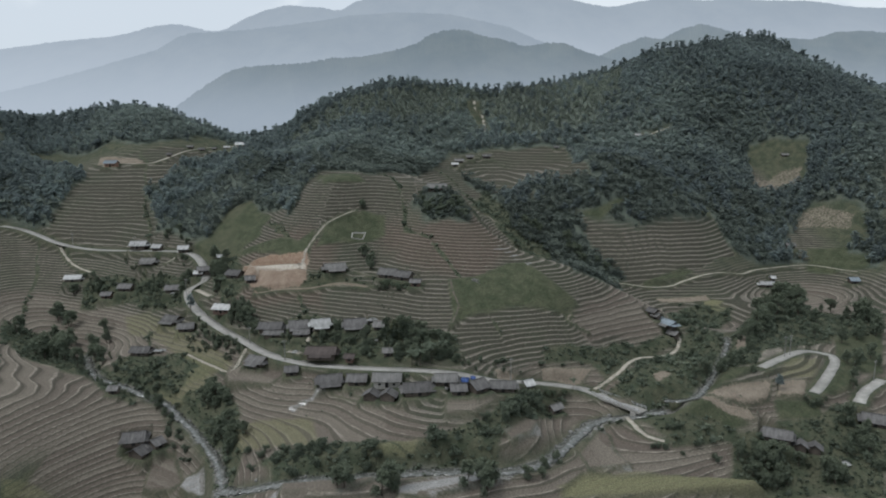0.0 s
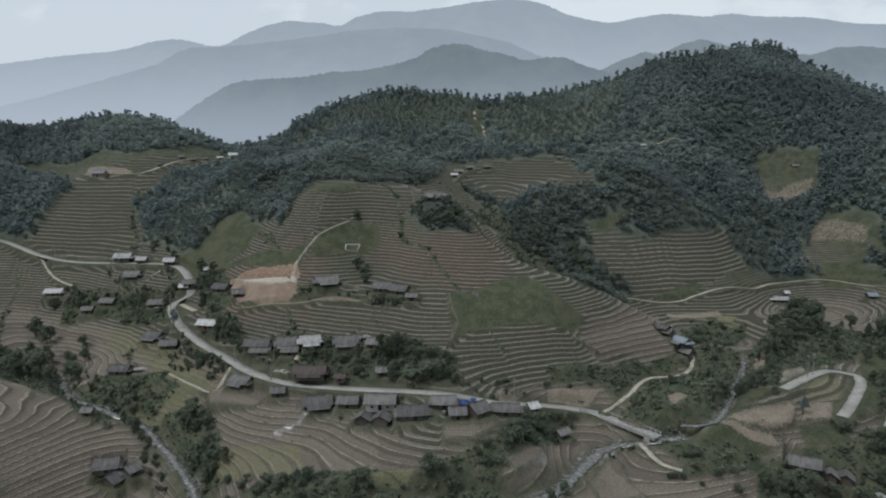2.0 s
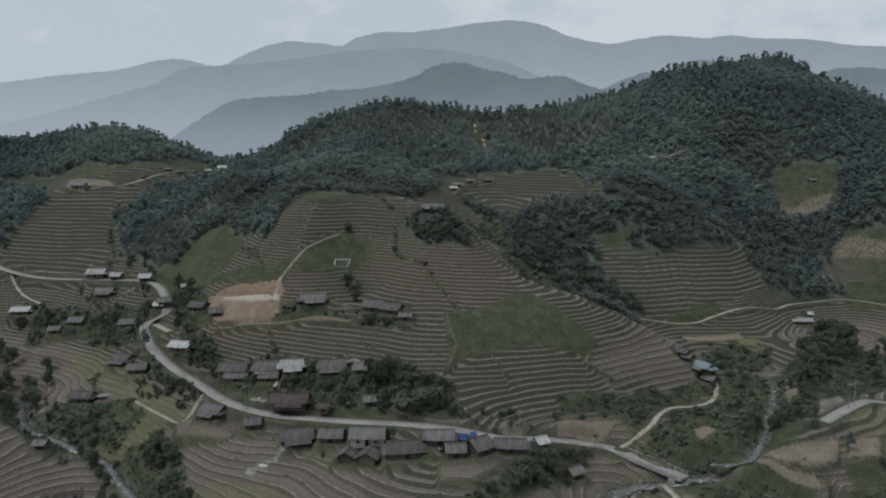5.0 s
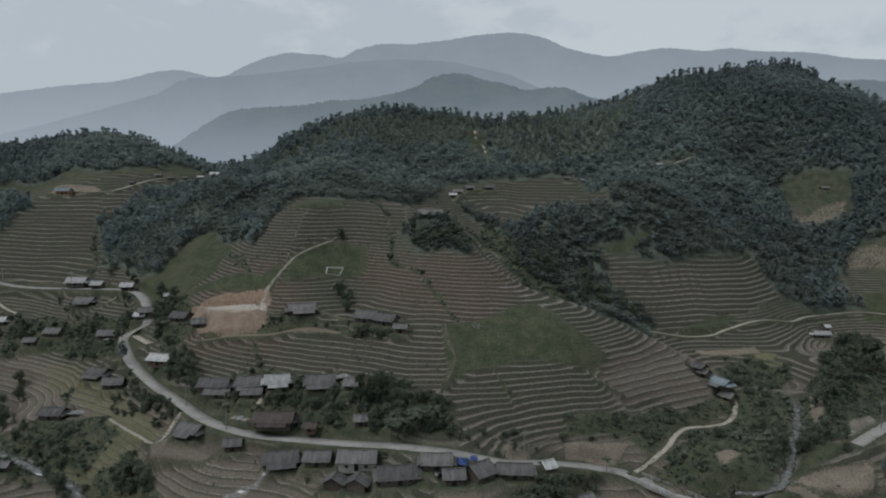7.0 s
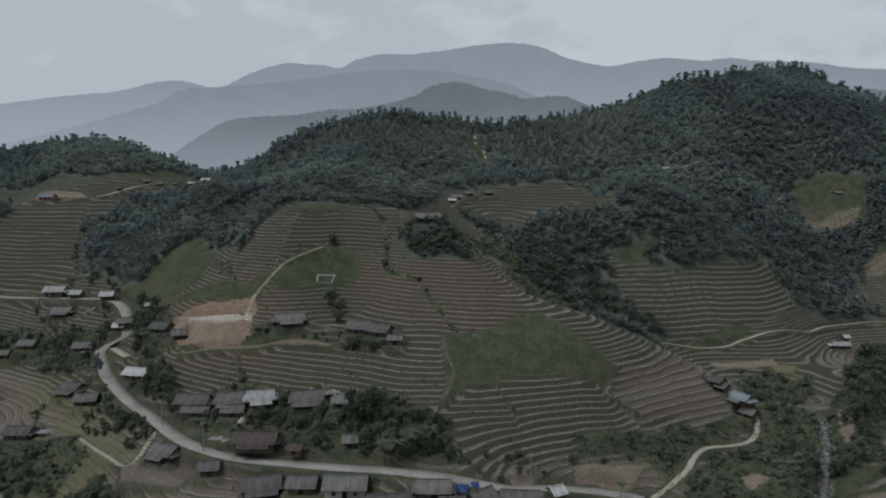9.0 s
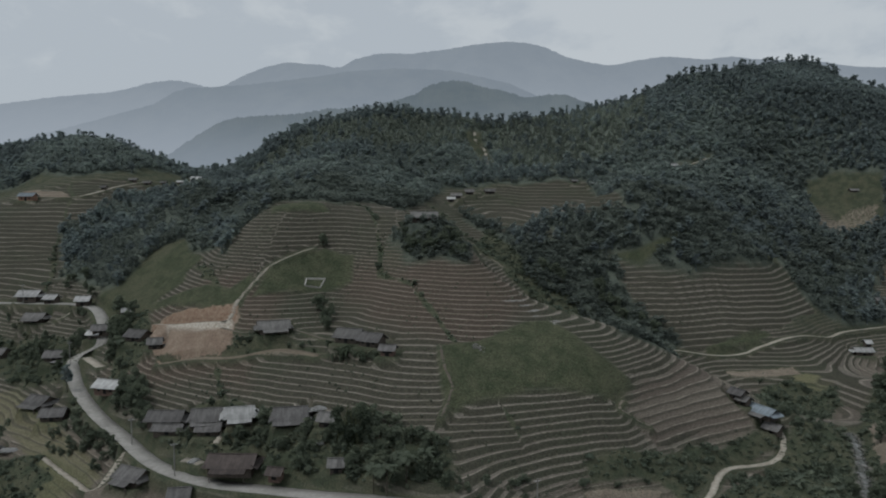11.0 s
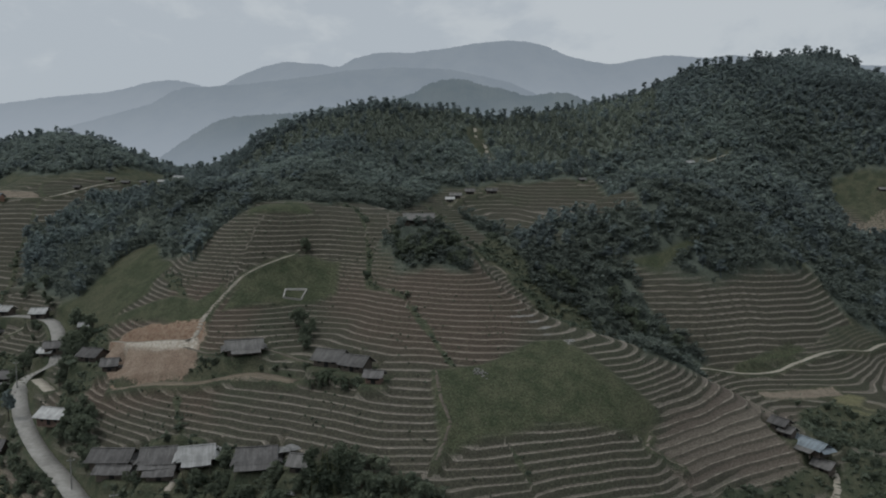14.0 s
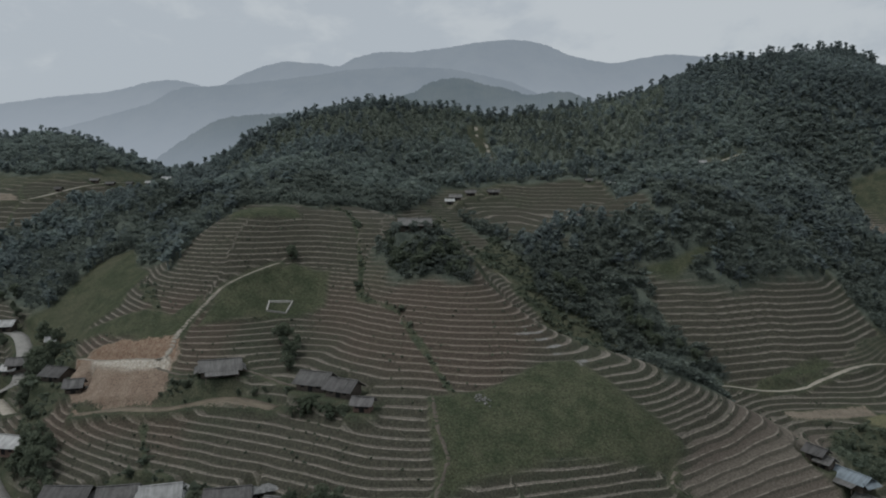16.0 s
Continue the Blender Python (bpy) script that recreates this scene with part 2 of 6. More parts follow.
swell(-282, 588, -3.5, 25, 30, 0)
swell(50, 585, 4, 40, 28, 0)
swell(-88, 528, 4.5, 22, 28, 0)
swell(335, 560, -4, 40, 40, 0)
swell(267, 598, -1.5, 30, 30, 0)
swell(2, 574, 3, 25, 25, 0)
swell(-375, 600, 3, 40, 40, 0)


def land(x, y):
    """Height of the bare land, before terracing, at arrays x, y."""
    z = -7.19 + 0.0293 * x + 0.0852 * y
    for sx, sy, h, a, b, t in SWELLS:
        c, s = math.cos(t), math.sin(t)
        dx, dy = x - sx, y - sy
        z = z + h * np.exp(-0.5 * (((dx * c + dy * s) / a) ** 2 + ((dy * c - dx * s) / b) ** 2))
    return z


def hash2(i, j, seed):
    h = np.sin(i * 127.1 + j * 311.7 + seed * 74.7) * 43758.5453
    return h - np.floor(h)


def value_noise(x, y, size, seed=0):
    """Smooth noise from 0 to 1 with cells of that size."""
    u, v = x / size, y / size
    i, j = np.floor(u), np.floor(v)
    f, g = u - i, v - j
    f, g = f * f * (3 - 2 * f), g * g * (3 - 2 * g)
    a, b = hash2(i, j, seed), hash2(i + 1, j, seed)
    c, d = hash2(i, j + 1, seed), hash2(i + 1, j + 1, seed)
    return (a * (1 - f) + b * f) * (1 - g) + (c * (1 - f) + d * f) * g


def fbm(x, y, size, seed=0, octaves=3):
    return sum(value_noise(x, y, size / 2**k, seed + k) * 0.5 ** (k + 1) for k in range(octaves)) / (1 - 0.5**octaves)


def smooth(a, b, v):
    t = np.clip((v - a) / (b - a), 0, 1)
    return t * t * (3 - 2 * t)


# ---------------------------------------------------------------- plan: cover and ways, as outlines in metres
FORESTS = []
FORESTS.append([(261, 405), (271, 403), (247, 361), (243, 364)])
FORESTS.append([(221, 398), (238, 394), (256, 379), (252, 372), (221, 393)])
FORESTS.append([(-360, 546), (-323, 575), (-234, 519), (-194, 581), (-194, 502), (-264, 506), (-322, 522), (-312, 470)])
FORESTS.append([(-192, 420), (-155, 425), (-121, 372), (-123, 340), (-129, 340), (-160, 367)])
FORESTS.append([(255, 462), (318, 485), (267, 398), (256, 403), (256, 409), (233, 424), (245, 443)])
FORESTS.append([(170, 405), (195, 424), (230, 426), (219, 406), (217, 386), (205, 381), (183, 376), (170, 388)])
FORESTS.append([(-170, 551), (-178, 463), (-184, 411), (-167, 385), (-136, 352), (-123, 353), (-112, 368), (-95, 348), (-71, 319), (-77, 356), (-73, 380), (-37, 353), (-17, 399), (5, 470), (34, 490), (75, 478), (76, 453), (52, 395), (45, 394), (58, 367), (67, 360), (81, 356), (93, 355), (106, 355), (119, 358), (136, 367), (161, 393), (167, 376), (178, 376), (198, 386), (224, 411), (241, 422), (430, 500), (420, 700), (-150, 700), (-165, 560)])
FORESTS.append([(12, 418), (27, 395), (39, 355), (54, 339), (56, 277), (71, 283), (91, 330), (78, 341), (74, 356), (54, 369), (43, 391), (29, 418)])
FORESTS.append([(-16, 321), (-11, 322), (6, 315), (11, 306), (10, 295), (-2, 297), (-11, 308)])
FORESTS.append([(-337, 540), (-296, 541), (-225, 485), (-206, 494), (-188, 521), (-164, 550), (-140, 650), (-430, 720), (-430, 470)])
FORESTS.append([(-303, 457), (-310, 508), (-231, 426), (-235, 406), (-234, 386), (-253, 387), (-263, 391), (-330, 380), (-340, 420)])
CLEARINGS = []
CLEARINGS.append([(220, 482), (236, 478), (253, 461), (241, 436), (205, 439)])
CLEARINGS.append([(231, 420), (249, 411), (246, 397), (226, 408)])
CLEARINGS.append([(19, 560), (32, 568), (37, 516), (28, 508)])
CLEARINGS.append([(132, 463), (161, 474), (161, 468), (133, 452)])
CLEARINGS.append([(-118, 328), (-120, 347), (-119, 364), (-106, 370), (-96, 341), (-82, 323), (-71, 319), (-80, 315), (-86, 309), (-93, 311), (-106, 316)])
CLEARINGS.append([(-332, 518), (-311, 535), (-245, 493), (-199, 484), (-168, 535), (-146, 506), (-174, 460), (-202, 443), (-237, 444), (-274, 461), (-314, 509)])
CLEARINGS.append([(6, 440), (18, 468), (36, 486), (72, 483), (89, 472), (84, 390), (84, 375), (70, 379), (50, 398), (39, 387), (30, 402), (17, 426)])
CLEARINGS.append([(72, 358), (99, 364), (118, 370), (164, 403), (160, 391), (86, 355)])
CLEARINGS.append([(214, 405), (247, 395), (241, 384), (236, 377), (210, 390)])
# where the woods take sunlit leaf colours
SUNLIT_SADDLE = [(-120, 480), (-94, 498), (-64, 527), (-20, 560), (60, 600), (157, 590), (138, 522), (111, 493), (49, 498), (36, 557), (3, 529), (-35, 497), (-89, 472)]
THIN_WOOD = [(-191, 416), (-173, 451), (-122, 405), (-112, 379), (-123, 371), (-123, 351), (-130, 341), (-149, 354), (-163, 373), (-174, 396)]
MEADOWS = []
MEADOWS.append([(165, 267), (193, 279), (171, 244), (148, 236)])
MEADOWS.append([(114, 213), (129, 215), (127, 209), (113, 207)])
MEADOWS.append([(82, 211), (100, 223), (117, 231), (102, 218), (89, 212)])
MEADOWS.append([(70, 210), (89, 210), (90, 207), (101, 205), (95, 202), (73, 203)])
MEADOWS.append([(161, 260), (173, 264), (160, 244), (147, 236)])
MEADOWS.append([(3, 261), (13, 264), (28, 272), (35, 274), (46, 265), (55, 261), (48, 254), (25, 249), (10, 243), (6, 240), (4, 247)])
MEADOWS.append([(-53, 311), (-39, 321), (-28, 319), (-28, 310), (-36, 306), (-47, 302), (-58, 296), (-56, 307)])
MEADOWS.append([(-131, 340), (-120, 362), (-110, 367), (-95, 343), (-90, 322), (-99, 321), (-103, 315), (-119, 326)])
MEADOWS.append([(-71, 371), (-44, 347), (-41, 337), (-60, 330)])
MEADOWS.append([(72, 358), (99, 364), (118, 370), (164, 403), (160, 391), (86, 355)])
MEADOWS.append([(222, 394), (249, 383), (243, 365), (215, 379)])
MEADOWS.append([(-123, 351), (-111, 375), (-88, 334), (-99, 319), (-113, 328)])
MEADOWS.append([(-105, 319), (-98, 319), (-82, 312), (-67, 301), (-61, 306), (-61, 292), (-69, 294), (-90, 311)])
EARTH = []
EARTH.append([(208, 452), (232, 456), (246, 447), (235, 434), (211, 436)])
EARTH.append([(226, 415), (232, 420), (244, 415), (253, 402), (248, 396), (223, 407)])
EARTH.append([(-97, 305), (-92, 305), (-85, 304), (-75, 298), (-62, 292), (-60, 286), (-60, 282), (-59, 277), (-61, 276), (-72, 280), (-83, 285), (-89, 290), (-92, 298)])
EARTH.append([(87, 209), (92, 209), (102, 209), (104, 206), (94, 206), (88, 207)])
EARTH.append([(124, 268), (134, 277), (121, 253), (114, 244)])
EARTH.append([(73, 221), (78, 221), (80, 218), (74, 216)])
EARTH.append([(37, 232), (54, 236), (52, 231), (37, 229)])
EARTH.append([(-243, 465), (-249, 482), (-209, 460), (-200, 447)])
EARTH.append([(19, 221), (25, 225), (24, 222), (19, 216)])
SCRUBS = []
SCRUBS.append([(139, 287), (189, 298), (172, 269), (146, 257), (121, 243)])
SCRUBS.append([(119, 263), (144, 297), (197, 350), (165, 284), (150, 260), (123, 242), (101, 222), (92, 221)])
SCRUBS.append([(183, 292), (212, 307), (185, 266), (164, 260)])
SCRUBS.append([(16, 372), (25, 359), (37, 340), (37, 283), (44, 281), (64, 332), (49, 350), (37, 367), (24, 403)])
SCRUBS.append([(65, 213), (73, 223), (90, 220), (89, 212), (86, 206), (96, 203), (96, 198), (71, 194), (65, 204)])
SCRUBS.append([(97, 264), (118, 266), (140, 288), (128, 259), (108, 234), (87, 217), (81, 212), (78, 223)])
SCRUBS.append([(-54, 188), (-32, 188), (-11, 183), (12, 192), (36, 224), (45, 221), (20, 190), (16, 182), (-4, 176), (-23, 173), (-46, 174)])
SCRUBS.append([(-101, 243), (-87, 242), (-72, 221), (-64, 198), (-63, 178), (-84, 215)])
SCRUBS.append([(59, 223), (72, 232), (96, 257), (87, 211), (67, 212)])
SCRUBS.append([(-82, 260), (-51, 257), (-18, 240), (5, 232), (7, 218), (-51, 234)])
SCRUBS.append([(-191, 343), (-127, 318), (-109, 289), (-155, 316), (-182, 325)])
SCRUBS.append([(-126, 331), (-101, 319), (-86, 290), (-96, 283), (-113, 311)])
SCRUBS.append([(95, 201), (135, 214), (150, 212), (131, 181), (88, 184)])
SCRUBS.append([(-139, 265), (-110, 265), (-87, 247), (-107, 245), (-128, 247)])
SCRUBS.append([(-215, 310), (-175, 290), (-132, 246), (-151, 252), (-198, 285)])
SCRUBS.append([(-85, 289), (-59, 279), (-42, 277), (-32, 272), (-57, 273), (-80, 279)])
SCRUBS.append([(39, 238), (53, 246), (66, 251), (85, 263), (98, 268), (102, 271), (98, 263), (91, 259), (71, 241), (60, 231), (54, 238), (39, 234)])
SCRUBS.append([(60, 230), (69, 234), (97, 261), (108, 273), (118, 270), (108, 248), (94, 216)])
SCRUBS.append([(119, 315), (128, 317), (137, 307), (134, 296), (122, 282), (101, 271), (99, 281)])
SCRUBS.append([(-210, 301), (-196, 304), (-154, 270), (-118, 245), (-118, 238), (-130, 242), (-153, 256), (-183, 283), (-198, 283)])
RICE = []
RICE.append([(-75, 213), (-44, 206), (-38, 188), (-65, 198)])
RICE.append([(33, 174), (55, 184), (88, 184), (103, 185), (33, 170)])
RICE.append([(130, 236), (146, 244), (133, 226), (119, 223)])
RICE.append([(-121, 250), (-91, 248), (-83, 234), (-106, 241)])
RICE.append([(-136, 188), (-130, 193), (-124, 194), (-133, 183)])
RICE.append([(130, 319), (140, 311), (133, 305), (128, 310)])
RICE.append([(-24, 184), (-7, 186), (-9, 182), (-21, 181)])
RICE.append([(-111, 260), (-105, 260), (-92, 251), (-86, 244), (-109, 252)])
RICE.append([(-154, 309), (-141, 306), (-94, 259), (-82, 246), (-85, 244), (-109, 262), (-146, 295)])
PONDS = []
PONDS.append([(22, 280), (24, 283), (27, 285), (26, 280)])
PONDS.append([(26, 280), (28, 284), (30, 282), (28, 278)])
PONDS.append([(29, 277), (31, 282), (33, 278), (31, 275)])
PONDS.append([(35, 274), (37, 277), (38, 274), (36, 272)])
PONDS.append([(-12, 168), (7, 175), (22, 179), (19, 173), (-5, 164)])
PONDS.append([(19, 190), (30, 201), (31, 194), (21, 186)])
PONDS.append([(49, 209), (54, 213), (54, 192), (57, 184), (47, 183)])
PONDS.append([(-53, 213), (-47, 216), (-42, 219), (-41, 216), (-47, 214), (-51, 211)])
PONDS.append([(-45, 172), (-27, 176), (-15, 173), (-28, 163), (-47, 165)])
FAR_FIELDS = []
FAR_FIELDS.append([(231, 420), (249, 411), (246, 397), (226, 408)])
FAR_FIELDS.append([(6, 440), (18, 468), (36, 486), (72, 483), (89, 472), (84, 390), (84, 375), (70, 379), (50, 398), (39, 387), (30, 402), (17, 426)])
FAR_FIELDS.append([(-244, 466), (-173, 501), (-165, 441), (-199, 417), (-223, 430)])
FAR_FIELDS.append([(216, 481), (224, 483), (236, 478), (253, 461), (244, 444), (235, 433), (210, 435), (206, 448)])
FAR_FIELDS.append([(-237, 413), (-221, 426), (-201, 417), (-157, 367), (-165, 360), (-221, 380)])
RED_SOIL = []
RED_SOIL.append([(-32, 313), (-21, 314), (1, 295), (29, 350), (31, 280), (20, 268), (4, 264), (-17, 281)])
RED_SOIL.append([(-103, 280), (-50, 262), (-50, 302), (-103, 320)])
BROAD_STEPS = []
BROAD_STEPS.append([(50, 255), (61, 266), (74, 278), (86, 281), (88, 271), (71, 258), (55, 248)])
BROAD_STEPS.append([(58, 258), (75, 283), (101, 319), (94, 267), (81, 263), (67, 257)])
YARDS = []
YARDS.append([(-87, 299), (-80, 296), (-61, 286.5), (-60.5, 282.5), (-72, 286.5), (-86, 295.5)])
CUT_BANKS = [[(-94, 303), (-85, 304), (-75, 298.5), (-62, 292), (-60.5, 285.5), (-80, 295)]]
PADDIES = []
PADDIES.append(([(-84, 242), (-79, 243), (-64, 235), (-57, 231), (-62, 225), (-80, 232)], 'mud'))
PADDIES.append(([(-45, 170), (-36, 176), (-24, 177), (-15, 175), (-21, 168), (-29, 163), (-44, 163)], 'mud'))
PADDIES.append(([(-12, 168), (0, 173), (20, 179), (16, 173), (-3, 164), (-12, 163)], 'water'))
PADDIES.append(([(-103, 219), (-95, 218), (-87, 204), (-91, 202), (-101, 205)], 'mud'))
PADDIES.append(([(-86, 204), (-79, 204), (-74, 190), (-87, 200)], 'water'))
PADDIES.append(([(35, 174), (41, 181), (55, 182), (80, 185), (94, 186), (97, 184), (34, 170)], 'gold'))
PADDIES.append(([(42, 190), (52, 207), (55, 203), (54, 192), (57, 185), (43, 182)], 'mud'))
PADDIES.append(([(19, 189), (26, 199), (31, 200), (28, 192), (21, 186)], 'mud'))
PADDIES.append(([(89, 211), (100, 216), (116, 221), (111, 212), (102, 209), (92, 210)], 'tan'))
PADDIES.append(([(119, 221), (130, 224), (124, 215), (115, 214)], 'tan'))
PADDIES.append(([(1, 201), (18, 208), (22, 206), (10, 193), (1, 192)], 'mud'))
PADDIES.append(([(-38, 218), (-26, 211), (-27, 209), (-39, 216)], 'mud'))
PADDIES.append(([(103, 330), (128, 341), (132, 340), (123, 334), (104, 329)], 'green'))
PADDIES.append(([(107, 322), (133, 325), (133, 319), (108, 319)], 'tan'))
PADDIES.append(([(129, 318), (135, 320), (139, 317), (133, 310), (128, 314)], 'gold'))
PADDIES.append(([(129, 216), (156, 242), (161, 251), (165, 250), (147, 225), (138, 219)], 'green'))
PADDIES.append(([(-83, 282), (-57, 273), (-43, 274), (-31, 268), (-31, 267), (-42, 271), (-56, 271), (-80, 279)], 'tan'))
COARSE_STEPS = []
COARSE_STEPS.append(([(-64, 295), (-58, 312), (-55, 333), (-44, 363), (-17, 411), (-13, 324), (-18, 319), (-36, 322), (-42, 318), (-57, 297)], 1.5, 60))
COARSE_STEPS.append(([(47, 254), (63, 271), (96, 318), (99, 281), (90, 264), (55, 247)], 1.75, 31))
COARSE_STEPS.append(([(1, 236), (16, 245), (47, 253), (58, 250), (59, 241), (50, 236), (9, 220)], 1.4, 29))
COARSE_STEPS.append(([(66, 361), (165, 397), (168, 372), (137, 344), (97, 327), (83, 327), (75, 342)], 2.0, 30))
COARSE_STEPS.append(([(-262, 427), (-246, 473), (-176, 521), (-157, 436), (-153, 366), (-163, 355), (-232, 379)], 1.9, 40))
COARSE_STEPS.append(([(3, 440), (16, 470), (36, 490), (74, 487), (93, 472), (88, 388), (86, 372), (68, 377), (50, 395), (39, 384), (28, 402), (15, 426)], 2.0, 70))
STREAMS = []
STREAMS.append(([(121, 270), (111, 249), (87, 211), (74, 209)], 2.2))
STREAMS.append(([(75, 209), (62, 210), (52, 211), (42, 200), (31, 185), (18, 179), (-1, 179), (-23, 176), (-43, 174), (-58, 176), (-66, 180)], 4.2))
STREAMS.append(([(-161, 284), (-142, 257), (-120, 245), (-107, 240), (-99, 232), (-89, 222), (-76, 205), (-70, 193), (-67, 182)], 3.2))
# houses: x, y, length, depth, turn of the ridge, roof, wall, height of the eaves
HOUSES = []
HOUSES.append((-70, 238, 8.2, 7.8, -25, 'dark', 'timber', 1.95))
HOUSES.append((-55, 228, 5.3, 6.0, 10, 'dark', 'timber', 1.95))
HOUSES.append((-117, 315, 6.6, 6.6, 20, 'dark', 'timber', 1.95))
HOUSES.append((-165, 352, 9.0, 8.4, 3, 'pale', 'timber', 1.95))
HOUSES.append((-152, 345, 5.7, 6.0, -5, 'pale', 'timber', 1.95))
HOUSES.append((-135, 337, 5.7, 7.2, 12, 'pale', 'timber', 1.95))
HOUSES.append((-153, 336, 8.2, 7.2, 0, 'grey', 'timber', 1.95))
HOUSES.append((-198, 345, 9.0, 7.8, 8, 'pale', 'timber', 1.95))
HOUSES.append((-170, 324, 5.7, 6.0, 5, 'dark', 'brick', 1.95))
HOUSES.append((-160, 324, 7.4, 7.2, -4, 'grey', 'timber', 1.95))
HOUSES.append((-131, 311, 7.4, 7.2, 10, 'dark', 'timber', 1.95))
HOUSES.append((-122, 287, 8.2, 8.4, -20, 'dark', 'timber', 1.95))
HOUSES.append((-112, 277, 7.4, 7.2, 10, 'dark', 'timber', 1.95))
HOUSES.append((-128, 268, 8.6, 7.8, -3, 'dark', 'timber', 1.95))
HOUSES.append((-96, 279, 8.6, 7.8, -12, 'pale', 'brick', 2.25))
HOUSES.append((-119, 314, 4.9, 4.8, 0, 'pale', 'timber', 1.95))
HOUSES.append((-110, 319, 3.3, 4.2, 20, 'pale', 'timber', 1.95))
HOUSES.append((-97, 300, 7.4, 7.8, -15, 'dark', 'timber', 1.95))
HOUSES.append((-87, 290, 4.9, 6.0, 15, 'dark', 'timber', 1.95))
HOUSES.append((-47, 280, 9.8, 7.8, 20, 'grey', 'timber', 1.95))
HOUSES.append((-23, 272, 8.2, 8.4, -18, 'grey', 'timber', 1.95))
HOUSES.append((-16, 266, 7.4, 7.2, -25, 'dark', 'timber', 1.95))
HOUSES.append((-11, 259, 4.9, 4.8, -10, 'dark', 'brick', 1.95))
HOUSES.append((-69, 255, 9.8, 7.8, 0, 'dark', 'timber', 1.95))
HOUSES.append((-67, 251, 8.2, 4.8, 0, 'dark', 'timber', 1.65))
HOUSES.append((-57, 251, 7.8, 8.4, 12, 'dark', 'timber', 1.95))
HOUSES.append((-48, 249, 7.8, 8.4, 16, 'light', 'timber', 2.25))
HOUSES.append((-55, 247, 6.6, 6.0, 5, 'dark', 'timber', 1.65))
HOUSES.append((-34, 245, 8.6, 8.4, 12, 'dark', 'timber', 1.95))
HOUSES.append((-24, 241, 4.9, 6.0, -10, 'grey', 'timber', 1.95))
HOUSES.append((-45, 234, 11.5, 8.4, -1, 'brown', 'timber', 2.25))
HOUSES.append((-34, 230, 4.1, 4.8, -10, 'brown', 'brick', 1.65))
HOUSES.append((-20, 228, 4.1, 4.8, 5, 'grey', 'timber', 1.95))
HOUSES.append((-40, 221, 9.0, 8.4, 14, 'dark', 'timber', 1.95))
HOUSES.append((-30, 219, 7.4, 7.2, 0, 'dark', 'timber', 1.95))
HOUSES.append((-19, 214, 10.2, 8.4, 0, 'grey', 'plaster', 2.65))
HOUSES.append((-24, 209, 4.9, 7.2, 80, 'dark', 'timber', 1.95))
HOUSES.append((-18, 206, 4.9, 7.2, 80, 'dark', 'timber', 1.95))
HOUSES.append((-8, 205, 10.7, 8.4, 10, 'dark', 'timber', 1.95))
HOUSES.append((1, 207, 7.8, 7.2, 0, 'grey', 'timber', 1.95))
HOUSES.append((5, 202, 5.7, 6.0, 5, 'dark', 'timber', 1.95))
HOUSES.append((11, 204, 6.6, 8.4, 40, 'dark', 'timber', 1.95))
HOUSES.append((20, 209, 9.0, 7.2, -3, 'grey', 'timber', 1.95))
HOUSES.append((30, 221, 4.1, 5.4, 25, 'light', 'timber', 1.95))
HOUSES.append((39, 216, 5.3, 4.8, 35, 'grey', 'timber', 1.95))
HOUSES.append((95, 272, 12.3, 6.0, -66, 'blue', 'timber', 1.6))
HOUSES.append((97, 266.5, 5.2, 5.0, -58, 'grey', 'timber', 1.5))
HOUSES.append((91, 276, 5.3, 5.0, -62, 'dark', 'timber', 1.85))
HOUSES.append((92, 274, 4.1, 4.6, -62, 'grey', 'timber', 1.85))
HOUSES.append((181, 359, 8.2, 6.0, -3, 'pale', 'timber', 1.95))
HOUSES.append((188, 367, 3.3, 4.8, 0, 'light', 'timber', 1.95))
HOUSES.append((109, 201, 9.0, 7.8, -28, 'dark', 'timber', 1.95))
HOUSES.append((115, 198, 4.5, 6.0, 60, 'dark', 'timber', 1.95))
HOUSES.append((119, 197, 4.5, 6.0, 60, 'dark', 'timber', 1.95))
HOUSES.append((145, 208, 8.2, 8.4, -28, 'dark', 'timber', 1.95))
HOUSES.append((-111, 222, 8.2, 9.6, 15, 'dark', 'timber', 1.95))
HOUSES.append((-107, 218, 7.4, 8.4, 70, 'dark', 'timber', 1.95))
HOUSES.append((-103, 221, 4.9, 7.2, 60, 'dark', 'timber', 1.95))
HOUSES.append((-127, 241, 4.5, 4.8, 0, 'grey', 'timber', 1.95))
HOUSES.append((-3, 316, 9.8, 7.8, 2, 'grey', 'timber', 2.25))
HOUSES.append((11, 455, 6.6, 6.0, 0, 'grey', 'timber', 1.95))
HOUSES.append((19, 469, 5.7, 6.0, 0, 'dark', 'timber', 1.95))
HOUSES.append((31, 473, 6.6, 6.0, 5, 'dark', 'timber', 1.95))
HOUSES.append((8, 443, 4.9, 4.8, 0, 'pale', 'timber', 1.95))
HOUSES.append((-224, 447, 9.0, 7.2, 0, 'teal', 'orange', 2.65))
HOUSES.append((-159, 525, 9.8, 8.4, 5, 'light', 'plaster', 2.85))
HOUSES.append((-146, 532, 4.9, 6.0, 0, 'pale', 'timber', 1.95))
HOUSES.append((134, 459, 4.1, 4.8, 0, 'pale', 'timber', 1.95))
HOUSES.append((211, 394, 5.7, 6.0, -5, 'dark', 'timber', 1.95))
HOUSES.append((228, 357, 5.7, 6.0, 0, 'blue', 'timber', 1.95))
HOUSES.append((-187, 492, 5.2, 4.0, 1, 'grey', 'timber', 1.4))
HOUSES.append((-179, 493, 5.2, 4.0, 3, 'grey', 'timber', 1.4))
